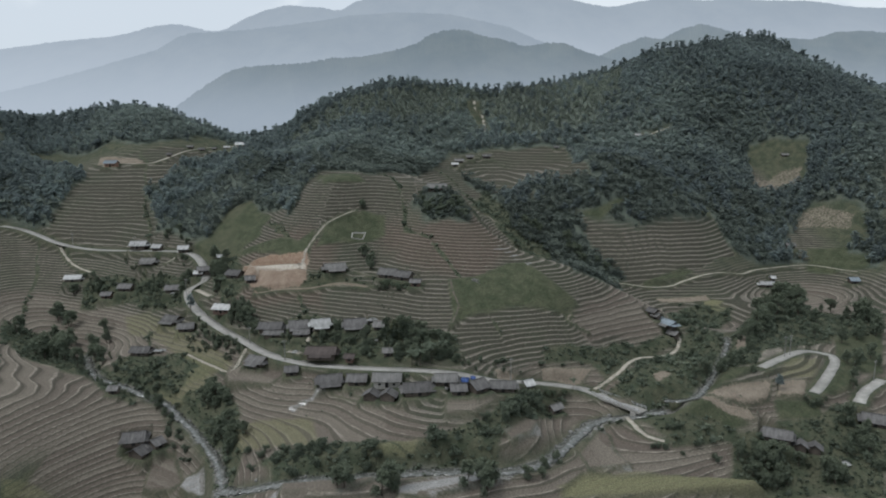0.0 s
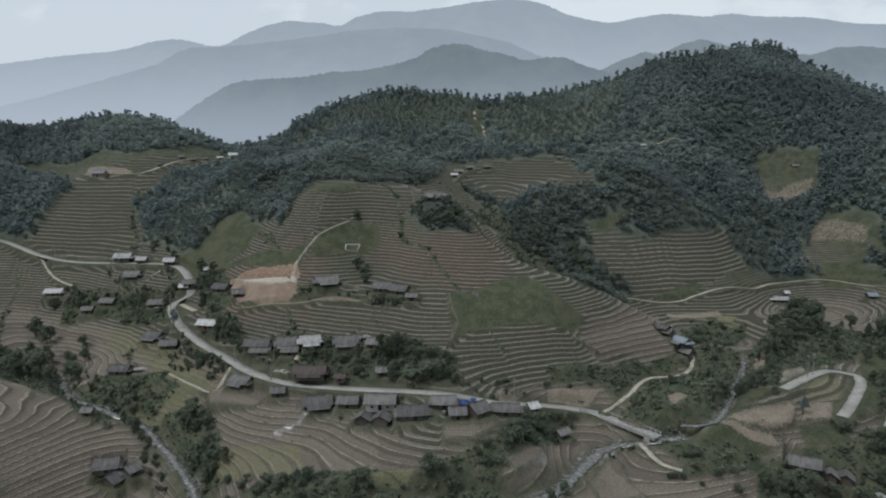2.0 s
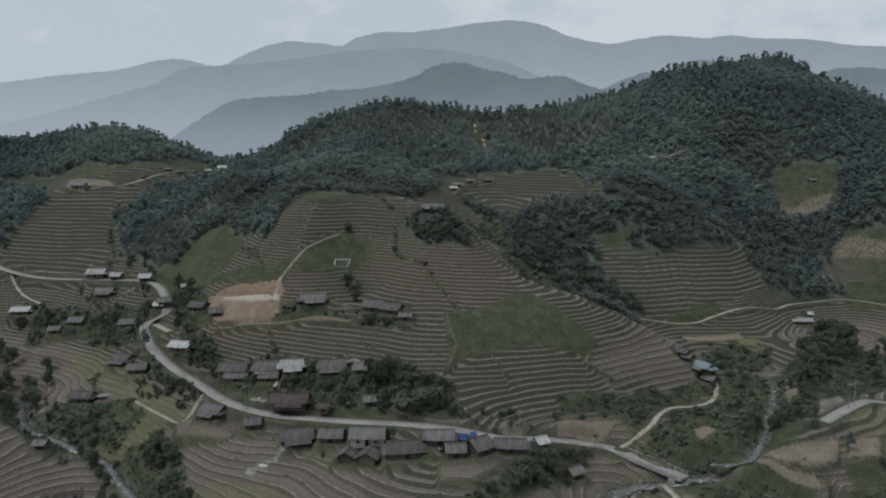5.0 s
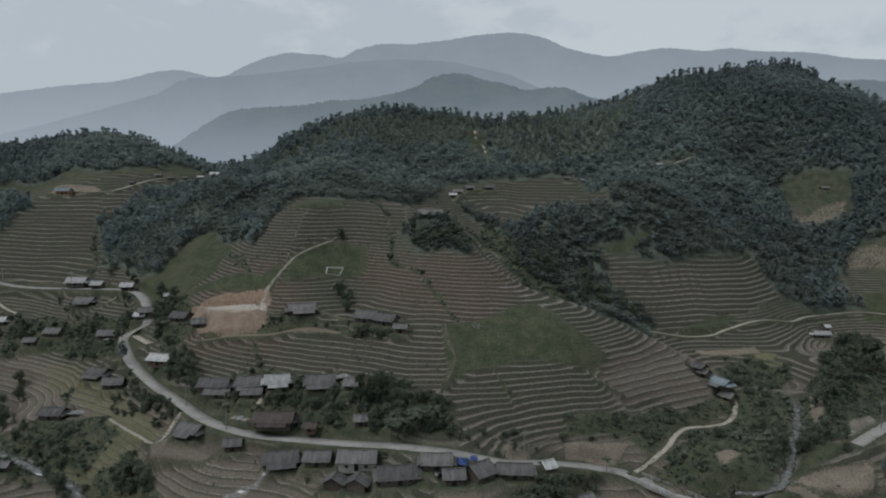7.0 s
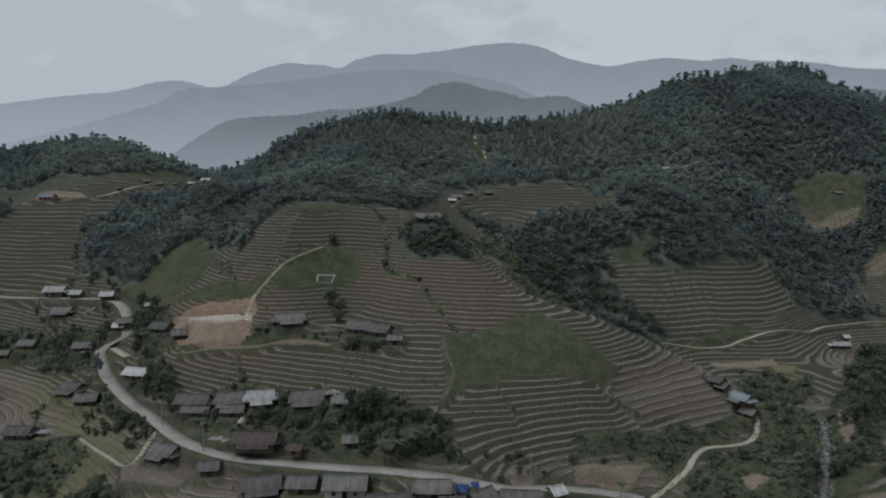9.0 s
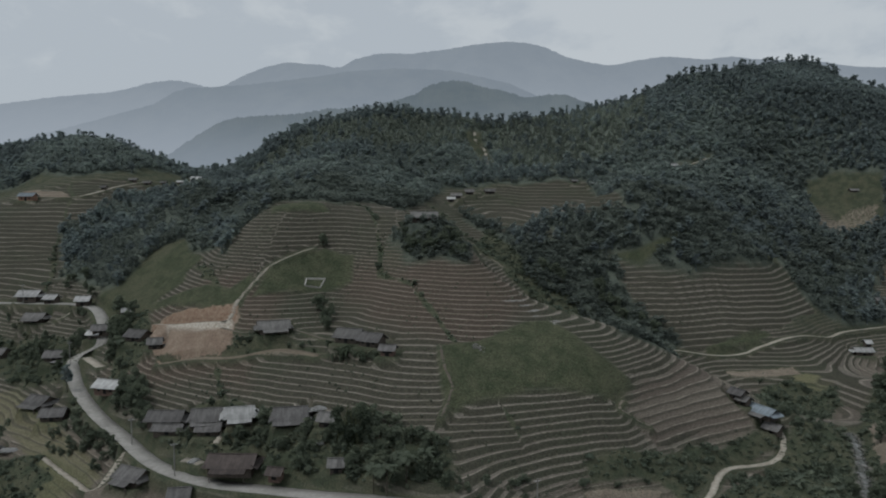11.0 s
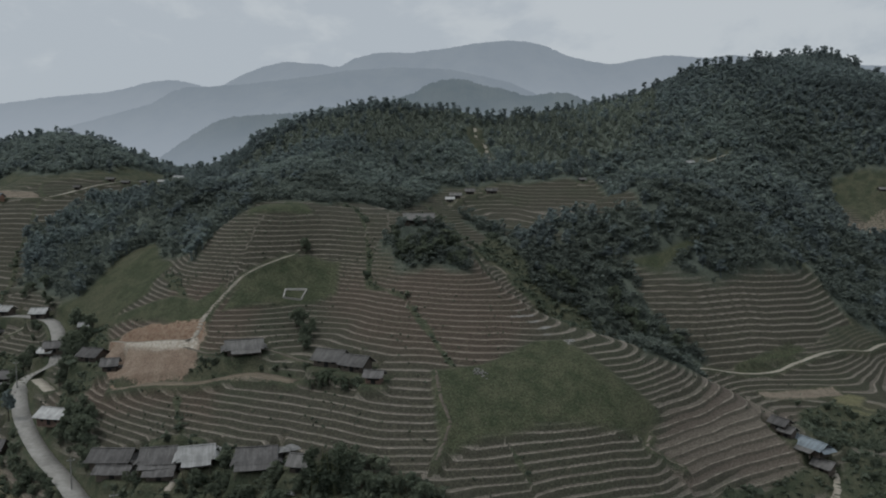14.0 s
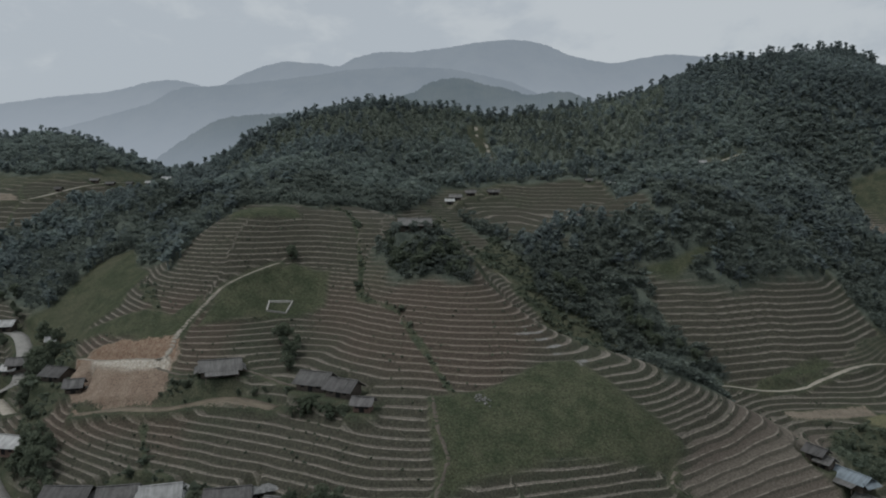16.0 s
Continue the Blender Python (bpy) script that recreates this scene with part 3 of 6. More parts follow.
HOUSES.append((-173, 503, 4.1, 4.0, -2, 'grey', 'timber', 1.4))
HOUSES.append((-168, 517, 4.9, 4.0, 2, 'pale', 'timber', 1.4))
HOUSES.append((-193, 468, 4.1, 4.0, -1, 'dark', 'timber', 1.4))
HOUSES.append((81, 475, 4.1, 4.0, 0, 'grey', 'timber', 1.4))
HOUSES.append((90, 466, 4.9, 4.0, 0, 'pale', 'timber', 1.4))
HOUSES.append((104, 456, 4.9, 4.0, 4, 'grey', 'timber', 1.4))
HOUSES.append((238, 462, 5.2, 4.0, -2, 'grey', 'timber', 1.4))
ROAD = [(-262, 387), (-245, 384), (-221, 373), (-202, 365), (-170, 352), (-137, 338), (-125, 329), (-115, 312), (-121, 305), (-113, 291), (-97, 272), (-81, 256), (-66, 241), (-51, 232), (-34, 227), (-13, 219), (3, 213), (17, 213), (29, 223), (41, 228), (51, 228), (56, 224)]
BRIDGE = [(56, 224), (66, 211)]
LOOP = [(115, 227), (128, 237), (143, 248), (153, 249), (150, 241), (137, 225), (129, 217)]
SIDE_ROAD = [(167, 238), (153, 226), (145, 217)]
FOOTPATHS = []
FOOTPATHS.append(([(55, 227), (66, 234), (78, 252), (95, 259), (100, 268)], 1.6))
FOOTPATHS.append(([(85, 323), (94, 326), (106, 328), (117, 330), (124, 333), (131, 336), (145, 344), (165, 358), (181, 371), (206, 382), (222, 380), (236, 365)], 1.6))
FOOTPATHS.append(([(26, 566), (27, 556), (33, 551), (32, 512)], 2.2))
FOOTPATHS.append(([(130, 457), (144, 464), (160, 472)], 2.2))
FOOTPATHS.append(([(-93, 304), (-79, 294), (-64, 286), (-62, 288), (-62, 294), (-57, 307), (-53, 312), (-42, 321)], 1.4))
FOOTPATHS.append(([(-221, 373), (-206, 358), (-187, 345)], 1.6))
FOOTPATHS.append(([(-137, 338), (-139, 334), (-144, 332)], 1.6))
FOOTPATHS.append(([(62, 209), (65, 199), (71, 195)], 1.8))
FOOTPATHS.append(([(-78, 251), (-81, 241), (-90, 248), (-107, 262)], 1.4))
FOOTPATHS.append(([(-240, 461), (-201, 449), (-187, 485), (-165, 534)], 3.0))
FOOTPATHS.append(([(-117, 305), (-112, 300), (-107, 295)], 3.0))
FOOTPATHS.append(([(-59, 240), (-56, 239), (-53, 237)], 2.6))
FOOTPATHS.append(([(-54, 250), (-52, 246), (-52, 242)], 1.4))
FOOTPATHS.append(([(3, 261), (4, 253), (6, 247), (5, 243), (3, 237)], 0.8))
FOOTPATHS.append(([(51, 255), (50, 252), (58, 252)], 0.9))
FOOTPATHS.append(([(-64, 284), (-55, 280), (-42, 282), (-27, 274)], 1.0))
FOOTPATHS.append(([(-81, 280), (-67, 275), (-56, 272), (-42, 273), (-31, 268)], 3.4))
FOOTPATHS.append(([(5, 311), (8, 310), (12, 314), (22, 361), (29, 355)], 1.2))
STONE_HEAP = (13, 261)
POLES = [(132, 240), (129, 238), (163, 237), (-59, 235), (24, 222), (-121, 302), (-77, 252), (-166, 349), (-210, 368)]
FRAME = [(-43, 306), (-43, 309), (-37, 311), (-38, 307)]
SHEETS = [(0, 209, 1.0, 'white'), (1, 204, 1.0, 'white'), (19, 211, 1.0, 'white'), (-54, 249, 1.0, 'white'), (-25, 236, 1.0, 'white'), (-56, 239, 1.6, 'white'), (-27, 247, 1.8, 'white'), (-51, 249, 1.5, 'white'), (-48, 280, 1.2, 'white'), (-111, 316, 1.2, 'white'), (-120, 268, 2.6, 'white'), (-28, 247, 2.4, 'white'), (7, 209, 2.4, 'blue'), (10, 211, 1.5, 'blue'), (-129, 308, 2.0, 'white'), (-169, 332, 1.5, 'white'), (127, 193, 1.8, 'white'), (-86, 293, 1.5, 'white')]
CYPRESSES = [(-113, 286, 9), (116, 216, 6)]
BAMBOO = [(-16, 235, 10.0), (-20, 236, 8.5)]
PALMS = [(-8, 219, 7.5), (-4, 221, 6.9), (-11, 221, 6.3), (0, 223, 5.7), (-6, 224, 5.1), (47, 226, 4.5)]
GROVES = []
GROVES.append(([(-20, 244), (-8, 236), (3, 235), (6, 220), (-17, 223)], 18, 'broad', 3, 5.5))
GROVES.append(([(-96, 239), (-77, 229), (-67, 202), (-72, 203), (-90, 227)], 13, 'broad', 5, 9))
GROVES.append(([(-51, 187), (-31, 186), (-14, 181), (-15, 175), (-43, 174)], 16, 'scrub', 2.5, 5))
GROVES.append(([(-9, 183), (12, 191), (33, 219), (40, 219), (16, 187), (-1, 181)], 20, 'scrub', 3, 6))
GROVES.append(([(93, 196), (104, 201), (127, 198), (123, 186), (93, 187)], 20, 'broad', 5, 10))
GROVES.append(([(130, 208), (146, 206), (133, 186), (126, 191)], 10, 'broad', 4, 9))
GROVES.append(([(143, 290), (186, 331), (201, 296), (186, 269), (163, 262), (141, 257), (118, 245)], 14, 'broad', 5, 9))
GROVES.append(([(-210, 305), (-207, 323), (-188, 300), (-176, 301), (-151, 260), (-159, 259)], 7, 'broad', 8, 13))
GROVES.append(([(-192, 345), (-183, 344), (-170, 323), (-196, 334), (-204, 343)], 10, 'broad', 3, 7))
GROVES.append(([(-155, 329), (-121, 319), (-119, 297), (-151, 315)], 10, 'broad', 3, 6))
GROVES.append(([(-121, 325), (-104, 319), (-95, 295), (-105, 296)], 12, 'broad', 4, 8))
GROVES.append(([(-164, 368), (-139, 352), (-126, 333), (-152, 347)], 8, 'broad', 3, 6))
GROVES.append(([(-90, 280), (-81, 273), (-79, 256), (-85, 262)], 6, 'broad', 4, 8))
GROVES.append(([(-48, 250), (-20, 239), (-19, 229), (-38, 230), (-44, 241)], 10, 'broad', 2.5, 5))
GROVES.append(([(-116, 245), (-107, 245), (-95, 230), (-111, 231)], 7, 'broad', 4, 8))
GROVES.append(([(-110, 221), (-100, 219), (-99, 213), (-107, 213)], 5, 'broad', 3, 5))
GROVES.append(([(-38, 295), (-33, 298), (-29, 283), (-34, 282)], 6, 'broad', 4, 7))
GROVES.append(([(-30, 274), (-15, 267), (-14, 258), (-27, 264)], 8, 'banana', 3.0, 4.5))
GROVES.append(([(-30, 164), (-15, 169), (-10, 164), (-28, 162)], 5, 'broad', 6, 10))
GROVES.append(([(6, 171), (15, 173), (18, 168), (6, 166)], 5, 'broad', 6, 10))
GROVES.append(([(19, 177), (39, 189), (40, 181), (23, 172)], 7, 'broad', 4, 7))
GROVES.append(([(35, 222), (44, 227), (46, 222), (38, 216)], 5, 'banana', 3, 4.5))
GROVES.append(([(60, 241), (95, 260), (84, 225), (62, 231)], 12, 'scrub', 2, 4))
GROVES.append(([(7, 223), (58, 245), (57, 239), (11, 218)], 10, 'scrub', 1.5, 3))
GROVES.append(([(-43, 323), (-39, 324), (-39, 321), (-43, 320)], 3, 'broad', 4, 6))
GROVES.append(([(40, 361), (55, 345), (73, 331), (86, 328), (80, 334), (65, 350)], 14, 'broad', 5, 8))
GROVES.append(([(-206, 316), (-208, 328), (-185, 319), (-172, 296), (-162, 272), (-172, 264)], 6, 'broad', 9, 13))
GROVES.append(([(-176, 313), (-159, 306), (-135, 264), (-148, 268)], 6, 'broad', 7, 11))
GROVES.append(([(-190, 341), (-137, 321), (-131, 307), (-180, 326)], 14, 'shrub', 2.5, 5))
GROVES.append(([(-103, 287), (-81, 273), (-74, 248), (-84, 259), (-96, 277)], 12, 'broad', 4, 8))
GROVES.append(([(-127, 320), (-107, 314), (-87, 282), (-82, 267), (-91, 273), (-100, 292)], 14, 'broad', 3.5, 7))
GROVES.append(([(-86, 261), (-20, 238), (-20, 235), (-80, 252)], 60, 'shrub', 2, 4.5))
GROVES.append(([(-44, 251), (-40, 251), (-37, 242), (-43, 244)], 4, 'broad', 3, 5))
GROVES.append(([(150, 243), (189, 272), (164, 234), (140, 214), (136, 218)], 14, 'broad', 4, 9))
GROVES.append(([(81, 227), (131, 259), (111, 227), (80, 212)], 16, 'broad', 3, 6))
GROVES.append(([(61, 200), (94, 198), (91, 191), (65, 192)], 16, 'scrub', 1.5, 3.5))
GROVES.append(([(114, 321), (131, 312), (131, 297), (108, 262), (98, 263), (116, 302)], 22, 'scrub', 1.5, 4))
GROVES.append(([(-64, 198), (-39, 187), (-37, 179), (-60, 185)], 14, 'scrub', 2, 4))
GROVES.append(([(-138, 262), (-113, 260), (-107, 245), (-126, 247)], 14, 'shrub', 2.5, 5))
GROVES.append(([(-12, 317), (-7, 318), (6, 314), (11, 305), (10, 296), (-2, 297), (-10, 307)], 60, 'shrub', 3, 5.5))
GROVES.append(([(-85, 271), (-69, 254), (-57, 243), (-52, 236), (-70, 248), (-79, 259)], 10, 'shrub', 2, 4))
GROVES.append(([(-38, 218), (-6, 203), (22, 211), (22, 208), (-6, 200), (-38, 216)], 16, 'shrub', 1.5, 3))
GROVES.append(([(-71, 254), (-22, 238), (-20, 232), (-67, 248)], 60, 'shrub', 1.6, 3.5))
GROVES.append(([(-38, 233), (5, 225), (5, 218), (-34, 228)], 55, 'shrub', 2, 4.5))
GROVES.append(([(-114, 284), (-102, 275), (-79, 251), (-98, 260)], 36, 'shrub', 2, 4.5))
GROVES.append(([(-93, 276), (-84, 271), (-74, 252), (-80, 256)], 14, 'shrub', 2, 4))
GROVES.append(([(-82, 234), (-74, 229), (-64, 198), (-73, 206)], 10, 'broad', 3, 6))
GROVES.append(([(-102, 232), (-88, 216), (-79, 201), (-87, 208), (-102, 226)], 16, 'scrub', 1.5, 3))
GROVES.append(([(41, 197), (54, 213), (62, 210), (60, 207), (50, 204), (41, 190)], 10, 'scrub', 1, 2))
GROVES.append(([(140, 292), (162, 319), (195, 350), (152, 268), (128, 259)], 16, 'broad', 8, 13))
GROVES.append(([(189, 295), (208, 304), (188, 272), (174, 268)], 9, 'broad', 7, 11))
GROVES.append(([(117, 258), (128, 259), (114, 233), (96, 219)], 10, 'broad', 4, 7))
GROVES.append(([(-125, 331), (-111, 322), (-103, 302), (-118, 314)], 10, 'broad', 4, 7))
GROVES.append(([(-140, 337), (-128, 331), (-127, 323), (-135, 326)], 6, 'shrub', 2.5, 4.5))
GROVES.append(([(-131, 324), (-119, 316), (-118, 309), (-128, 316)], 8, 'shrub', 2, 4))
GROVES.append(([(-22, 245), (2, 235), (2, 220), (-14, 225)], 30, 'shrub', 2.5, 5))
GROVES.append(([(124, 215), (136, 218), (132, 212), (123, 211)], 10, 'shrub', 1.5, 3.5))
GROVES.append(([(114, 233), (119, 233), (112, 223), (107, 221)], 6, 'shrub', 2, 4))

GROVES.append(([(-32, 275), (-25, 263), (-13, 257), (-12, 261), (-17, 267), (-26, 272)], 34, 'shrub', 2, 3.6))
GROVES.append(([(-32, 275), (-25, 263), (-13, 257), (-12, 261), (-17, 267), (-26, 272)], 6, 'banana', 3, 4.5))
GROVES.append(([(-58, 277), (-34, 275), (-33, 270), (-56, 273)], 40, 'shrub', 1.2, 2.4))
GROVES.append(([(-130, 290), (-108, 278), (-86, 261), (-68, 243), (-85, 248), (-109, 266)], 60, 'shrub', 1.5, 3.6))
GROVES.append(([(-60, 250), (-26, 240), (-25, 236), (-44, 239), (-58, 246)], 46, 'shrub', 1.0, 2.6))
GROVES.append(([(-171, 347), (-145, 327), (-125, 309), (-129, 300), (-146, 308)], 40, 'shrub', 1.5, 3.6))
GROVES.append(([(-163, 283), (-160, 288), (-121, 250), (-107, 244), (-96, 233), (-103, 233), (-118, 240), (-138, 249)], 60, 'shrub', 1.2, 3.0))
GROVES.append(([(-26, 221), (30, 225), (28, 213), (-24, 209)], 60, 'shrub', 1.0, 2.4))

def inside(x, y, outline, soft=2.0):
    """1 within the outline, 0 outside, with a soft rim."""
    if max(x.max() - x.min(), 1e-9) and (x.max() < min(p[0] for p in outline) - 9 or x.min() > max(p[0] for p in outline) + 9):
        return np.zeros_like(x)
    odd = np.zeros(x.shape, bool)
    near = np.full(x.shape, 1e9)
    n = len(outline)
    for k in range(n):
        (ax, ay), (bx, by) = outline[k], outline[(k + 1) % n]
        if ay != by:
            cross = (ay > y) != (by > y)
            odd ^= cross & (x < (bx - ax) * (y - ay) / (by - ay) + ax)
        ex, ey = bx - ax, by - ay
        f = np.clip(((x - ax) * ex + (y - ay) * ey) / (ex * ex + ey * ey + 1e-9), 0, 1)
        near = np.minimum(near, np.hypot(x - ax - f * ex, y - ay - f * ey))
    return smooth(-soft, soft, np.where(odd, near, -near))


def rounded(points, step=1.0):
    """A smooth line (Catmull-Rom) through a few points, at even steps."""
    p = np.array([points[0], *points, points[-1]], float)
    fine = []
    for k in range(1, len(p) - 2):
        a, b, c, d = p[k - 1], p[k], p[k + 1], p[k + 2]
        for u in np.linspace(0, 1, 24, endpoint=False):
            fine.append(0.5 * (2 * b + (c - a) * u + (2 * a - 5 * b + 4 * c - d) * u**2 + (3 * b - a - 3 * c + d) * u**3))
    fine = np.array([*fine, p[-1]])
    far = np.r_[0, np.cumsum(np.hypot(*np.diff(fine, axis=0).T))]
    at = np.arange(0, far[-1], step)
    return np.stack([np.interp(at, far, fine[:, n]) for n in (0, 1)], 1)


def eased(z, width):
    """Heights along a line, evened out over that many steps."""
    k = np.ones(width) / width
    return np.convolve(np.pad(z, width // 2, mode="edge"), k, "valid")[: len(z)]


# ---------------------------------------------------------------- ground sheet
def steps(*runs):
    """Grid lines: runs of (from, to, spacing)."""
    return np.unique(np.concatenate([np.arange(a, b, s) for a, b, s in runs]).round(3))


def growing(start, end, first, factor):
    v, d, line = start, first, []
    while abs(v - start) < abs(end - start):
        v += d if end > start else -d
        d *= factor
        line.append(v)
    return np.array(sorted(line))


XS = np.concatenate([growing(-300, -4600, 3, 1.16), steps((-300, -235, 1.6), (-235, -130, 0.95), (-130, 110, 0.74), (110, 195, 0.85), (195, 300, 1.6)), growing(298, 4600, 3, 1.16)])
YS = np.concatenate([growing(120, -2500, 3, 1.2), steps((120, 165, 1.5), (165, 205, 0.7), (205, 335, 0.54), (335, 430, 0.75), (430, 490, 1.1), (490, 620, 2.4)), growing(619, 4700, 3, 1.16)])
GX, GY = np.meshgrid(XS, YS)
calm = np.clip(np.maximum(np.abs(GX) / 700, np.abs(GY - 300) / 700) - 0.5, 0, 1)
BASE = land(GX, GY)
BASE = BASE * (1 - smooth(0.0, 0.9, calm)) + smooth(0.0, 0.9, calm) * 40.0
beyond = np.maximum(smooth(598, 730, GY), smooth(370, 520, np.abs(GX)))
BASE = BASE * (1 - beyond) + 55.0 * beyond
BASE += (fbm(GX, GY, 30, 3) - 0.5) * 2.0


def outline_mask(outlines, soft=2.0, warp=3.0):
    wx = GX + (fbm(GX, GY, 14, 21) - 0.5) * 2 * warp
    wy = GY + (fbm(GX, GY, 14, 22) - 0.5) * 2 * warp
    total = np.zeros_like(GX)
    for o in outlines:
        x0, x1 = np.searchsorted(XS, [min(p[0] for p in o) - 8, max(p[0] for p in o) + 8])
        y0, y1 = np.searchsorted(YS, [min(p[1] for p in o) - 8, max(p[1] for p in o) + 8])
        if x1 > x0 and y1 > y0:
            box = np.s_[y0:y1, x0:x1]
            total[box] = np.maximum(total[box], inside(wx[box], wy[box], o, soft))
    return total


FORESTED = outline_mask(FORESTS, 2.5, 4.0) * (1 - outline_mask(CLEARINGS, 1.5, 2.0))
GRASSY = outline_mask(MEADOWS, 1.2, 1.5)
# the two high clearings are half grown over with weeds
BARE = np.maximum(0.5 * outline_mask(EARTH[:2], 2.2, 3.5), outline_mask(EARTH[2:], 1.4, 2.2))
CUT = outline_mask(CUT_BANKS, 0.8, 1.5)
WILD = outline_mask(SCRUBS, 2.0, 3.0) * (1 - BARE) * (1 - GRASSY)
GOLD = 0.65 * outline_mask(RICE, 0.8, 0.8)
WET = outline_mask(PONDS, 0.5, 0.5)
far_off = smooth(430, 520, GY) + smooth(250, 330, np.abs(GX)) + smooth(140, 110, GY)
STEPPED = np.clip(1 - 1.2 * np.maximum.reduce([FORESTED, GRASSY, BARE, 0.8 * WILD]) - far_off, 0, 1)
STEPPED = np.maximum(STEPPED, outline_mask(FAR_FIELDS, 2.0, 2.0) * (1 - FORESTED))

# Every terrace has a flat tread and a steep bank; the banks wander a little off the contour.
HIGH, LOW, BREAK = 1.12, 1.2, 13.0  # step heights on the hill and on the valley floor, and where they change
wander = (fbm(GX, GY, 38, 5) - 0.5) * 1.9 + (fbm(GX, GY, 9, 6) - 0.5) * 0.15
wander += (fbm(GX, GY, 3.2, 16) - 0.5) * 0.03
strip = (GX + 16 * (fbm(GX, GY, 34, 71) - 0.5) + 0.45 * (GY - 280)) / 64
on_hill = smooth(52, 40, GX) * smooth(234, 242, GY)
wander += (fbm(GX, GY, 15, 18) - 0.5) * 0.45 * on_hill
wander += np.round(1.6 * hash2(np.floor(strip), np.floor(strip) * 0, 5) - 0.8, 2) * on_hill
seam_gap = np.minimum(strip - np.floor(strip), np.ceil(strip) - strip) * 64
SEAM = smooth(1.5, 0.4, seam_gap + (fbm(GX, GY, 6, 72) - 0.5) * 2.2) * on_hill * STEPPED
RISE_UP = np.full_like(BASE, HIGH)
PIVOT = np.full_like(BASE, BREAK)
for outline, step, pivot in COARSE_STEPS:
    here = outline_mask([outline], 0.3, 1.5) > 0.5
    RISE_UP, PIVOT = np.where(here, step, RISE_UP), np.where(here, pivot, PIVOT)
FIRST = (PIVOT - BREAK) / HIGH
index = np.where(BASE > BREAK, FIRST + (BASE - PIVOT) / RISE_UP, (BASE - BREAK) / LOW) + wander
gy, gx = np.gradient(BASE, YS, XS)
crowding = np.hypot(gy * np.gradient(YS)[:, None], gx * np.gradient(XS)[None]) / RISE_UP
level = np.floor(index)
part_way = index - level
valley = smooth(BREAK + 4, BREAK - 4, BASE + (fbm(GX, GY, 60, 8) - 0.5) * 14)
broad = np.clip(valley + outline_mask(BROAD_STEPS, 4.0, 3.0), 0, 1)
start = 0.40 + 0.40 * broad + (fbm(GX, GY, 16, 17) - 0.5) * 0.25
foot = start - 0.08 - 0.10 * broad
bank = smooth(0, 1, (part_way - foot) / (0.99 - foot))
mean = 1 - (foot + (0.99 - foot) / 2)
unstepped = level + bank - mean + 0.5 - wander - 0.5
tread = np.where(BASE > BREAK, PIVOT + (unstepped - FIRST) * RISE_UP, BREAK + unstepped * LOW)
tread += (BASE - tread) * 0.6 * outline_mask(BROAD_STEPS, 4.0, 3.0)
STEPPED *= smooth(0.85, 0.55, crowding)
lip = 0.06 * np.exp(-(((part_way - 0.10) / 0.12) ** 2))
GROUND = BASE * (1 - STEPPED) + (tread + lip) * STEPPED
RISER = smooth(start - 0.06, start + 0.10, part_way) * smooth(1.0, 0.93, part_way) * STEPPED
SHADE_ROW = hash2(level, np.floor(GX / 55 + 0.6 * value_noise(GX, GY, 40, 9)), 4)
rough = (fbm(GX, GY, 4, 11) - 0.5) * 1.2
GROUND += rough * np.clip(FORESTED + WILD + 0.25 * GRASSY, 0, 1) * (np.abs(GX) < 300)


def near_line(line, reach):
    """For the grid points within reach of a line: their box, distance and index along the line."""
    x0, x1 = np.searchsorted(XS, [line[:, 0].min() - reach, line[:, 0].max() + reach])
    y0, y1 = np.searchsorted(YS, [line[:, 1].min() - reach, line[:, 1].max() + reach])
    box = np.s_[y0:y1, x0:x1]
    bx, by = GX[box], GY[box]
    far, along = np.full(bx.shape, 1e9), np.zeros(bx.shape, int)
    for k, (px, py) in enumerate(line):
        i0, i1 = np.searchsorted(XS[x0:x1], [px - reach, px + reach])
        j0, j1 = np.searchsorted(YS[y0:y1], [py - reach, py + reach])
        d = np.hypot(bx[j0:j1, i0:i1] - px, by[j0:j1, i0:i1] - py)
        closer = d < far[j0:j1, i0:i1]
        far[j0:j1, i0:i1][closer] = d[closer]
        along[j0:j1, i0:i1][closer] = k
    return box, far, along


def ground_at(x, y):
    """Height of the finished ground at a place."""
    i = int(np.clip(np.searchsorted(XS, x) - 1, 0, len(XS) - 2))
    j = int(np.clip(np.searchsorted(YS, y) - 1, 0, len(YS) - 2))
    f, g = (x - XS[i]) / (XS[i + 1] - XS[i]), (y - YS[j]) / (YS[j + 1] - YS[j])
    q = GROUND[j : j + 2, i : i + 2]
    return float((q[0, 0] * (1 - f) + q[0, 1] * f) * (1 - g) + (q[1, 0] * (1 - f) + q[1, 1] * f) * g)


def lay_bed(points, width, sink, ease=25, shoulder=2.5):
    """Evens the ground under a way and returns its centre line with heights."""
    line = rounded(points)
    z = eased(np.array([float(land(x, y)) for x, y in line]), ease)
    box, far, along = near_line(line, width / 2 + shoulder + 3)
    keep = smooth(width / 2 + shoulder, width / 2 + 0.4, far)
    GROUND[box] = GROUND[box] * (1 - keep) + (z[along] - sink) * keep
    STEPPED[box] *= 1 - keep
    RISER[box] *= 1 - keep
    for mask in (FORESTED, WILD):
        mask[box] *= smooth(width / 2, width / 2 + 2.0, far)
    return line, z


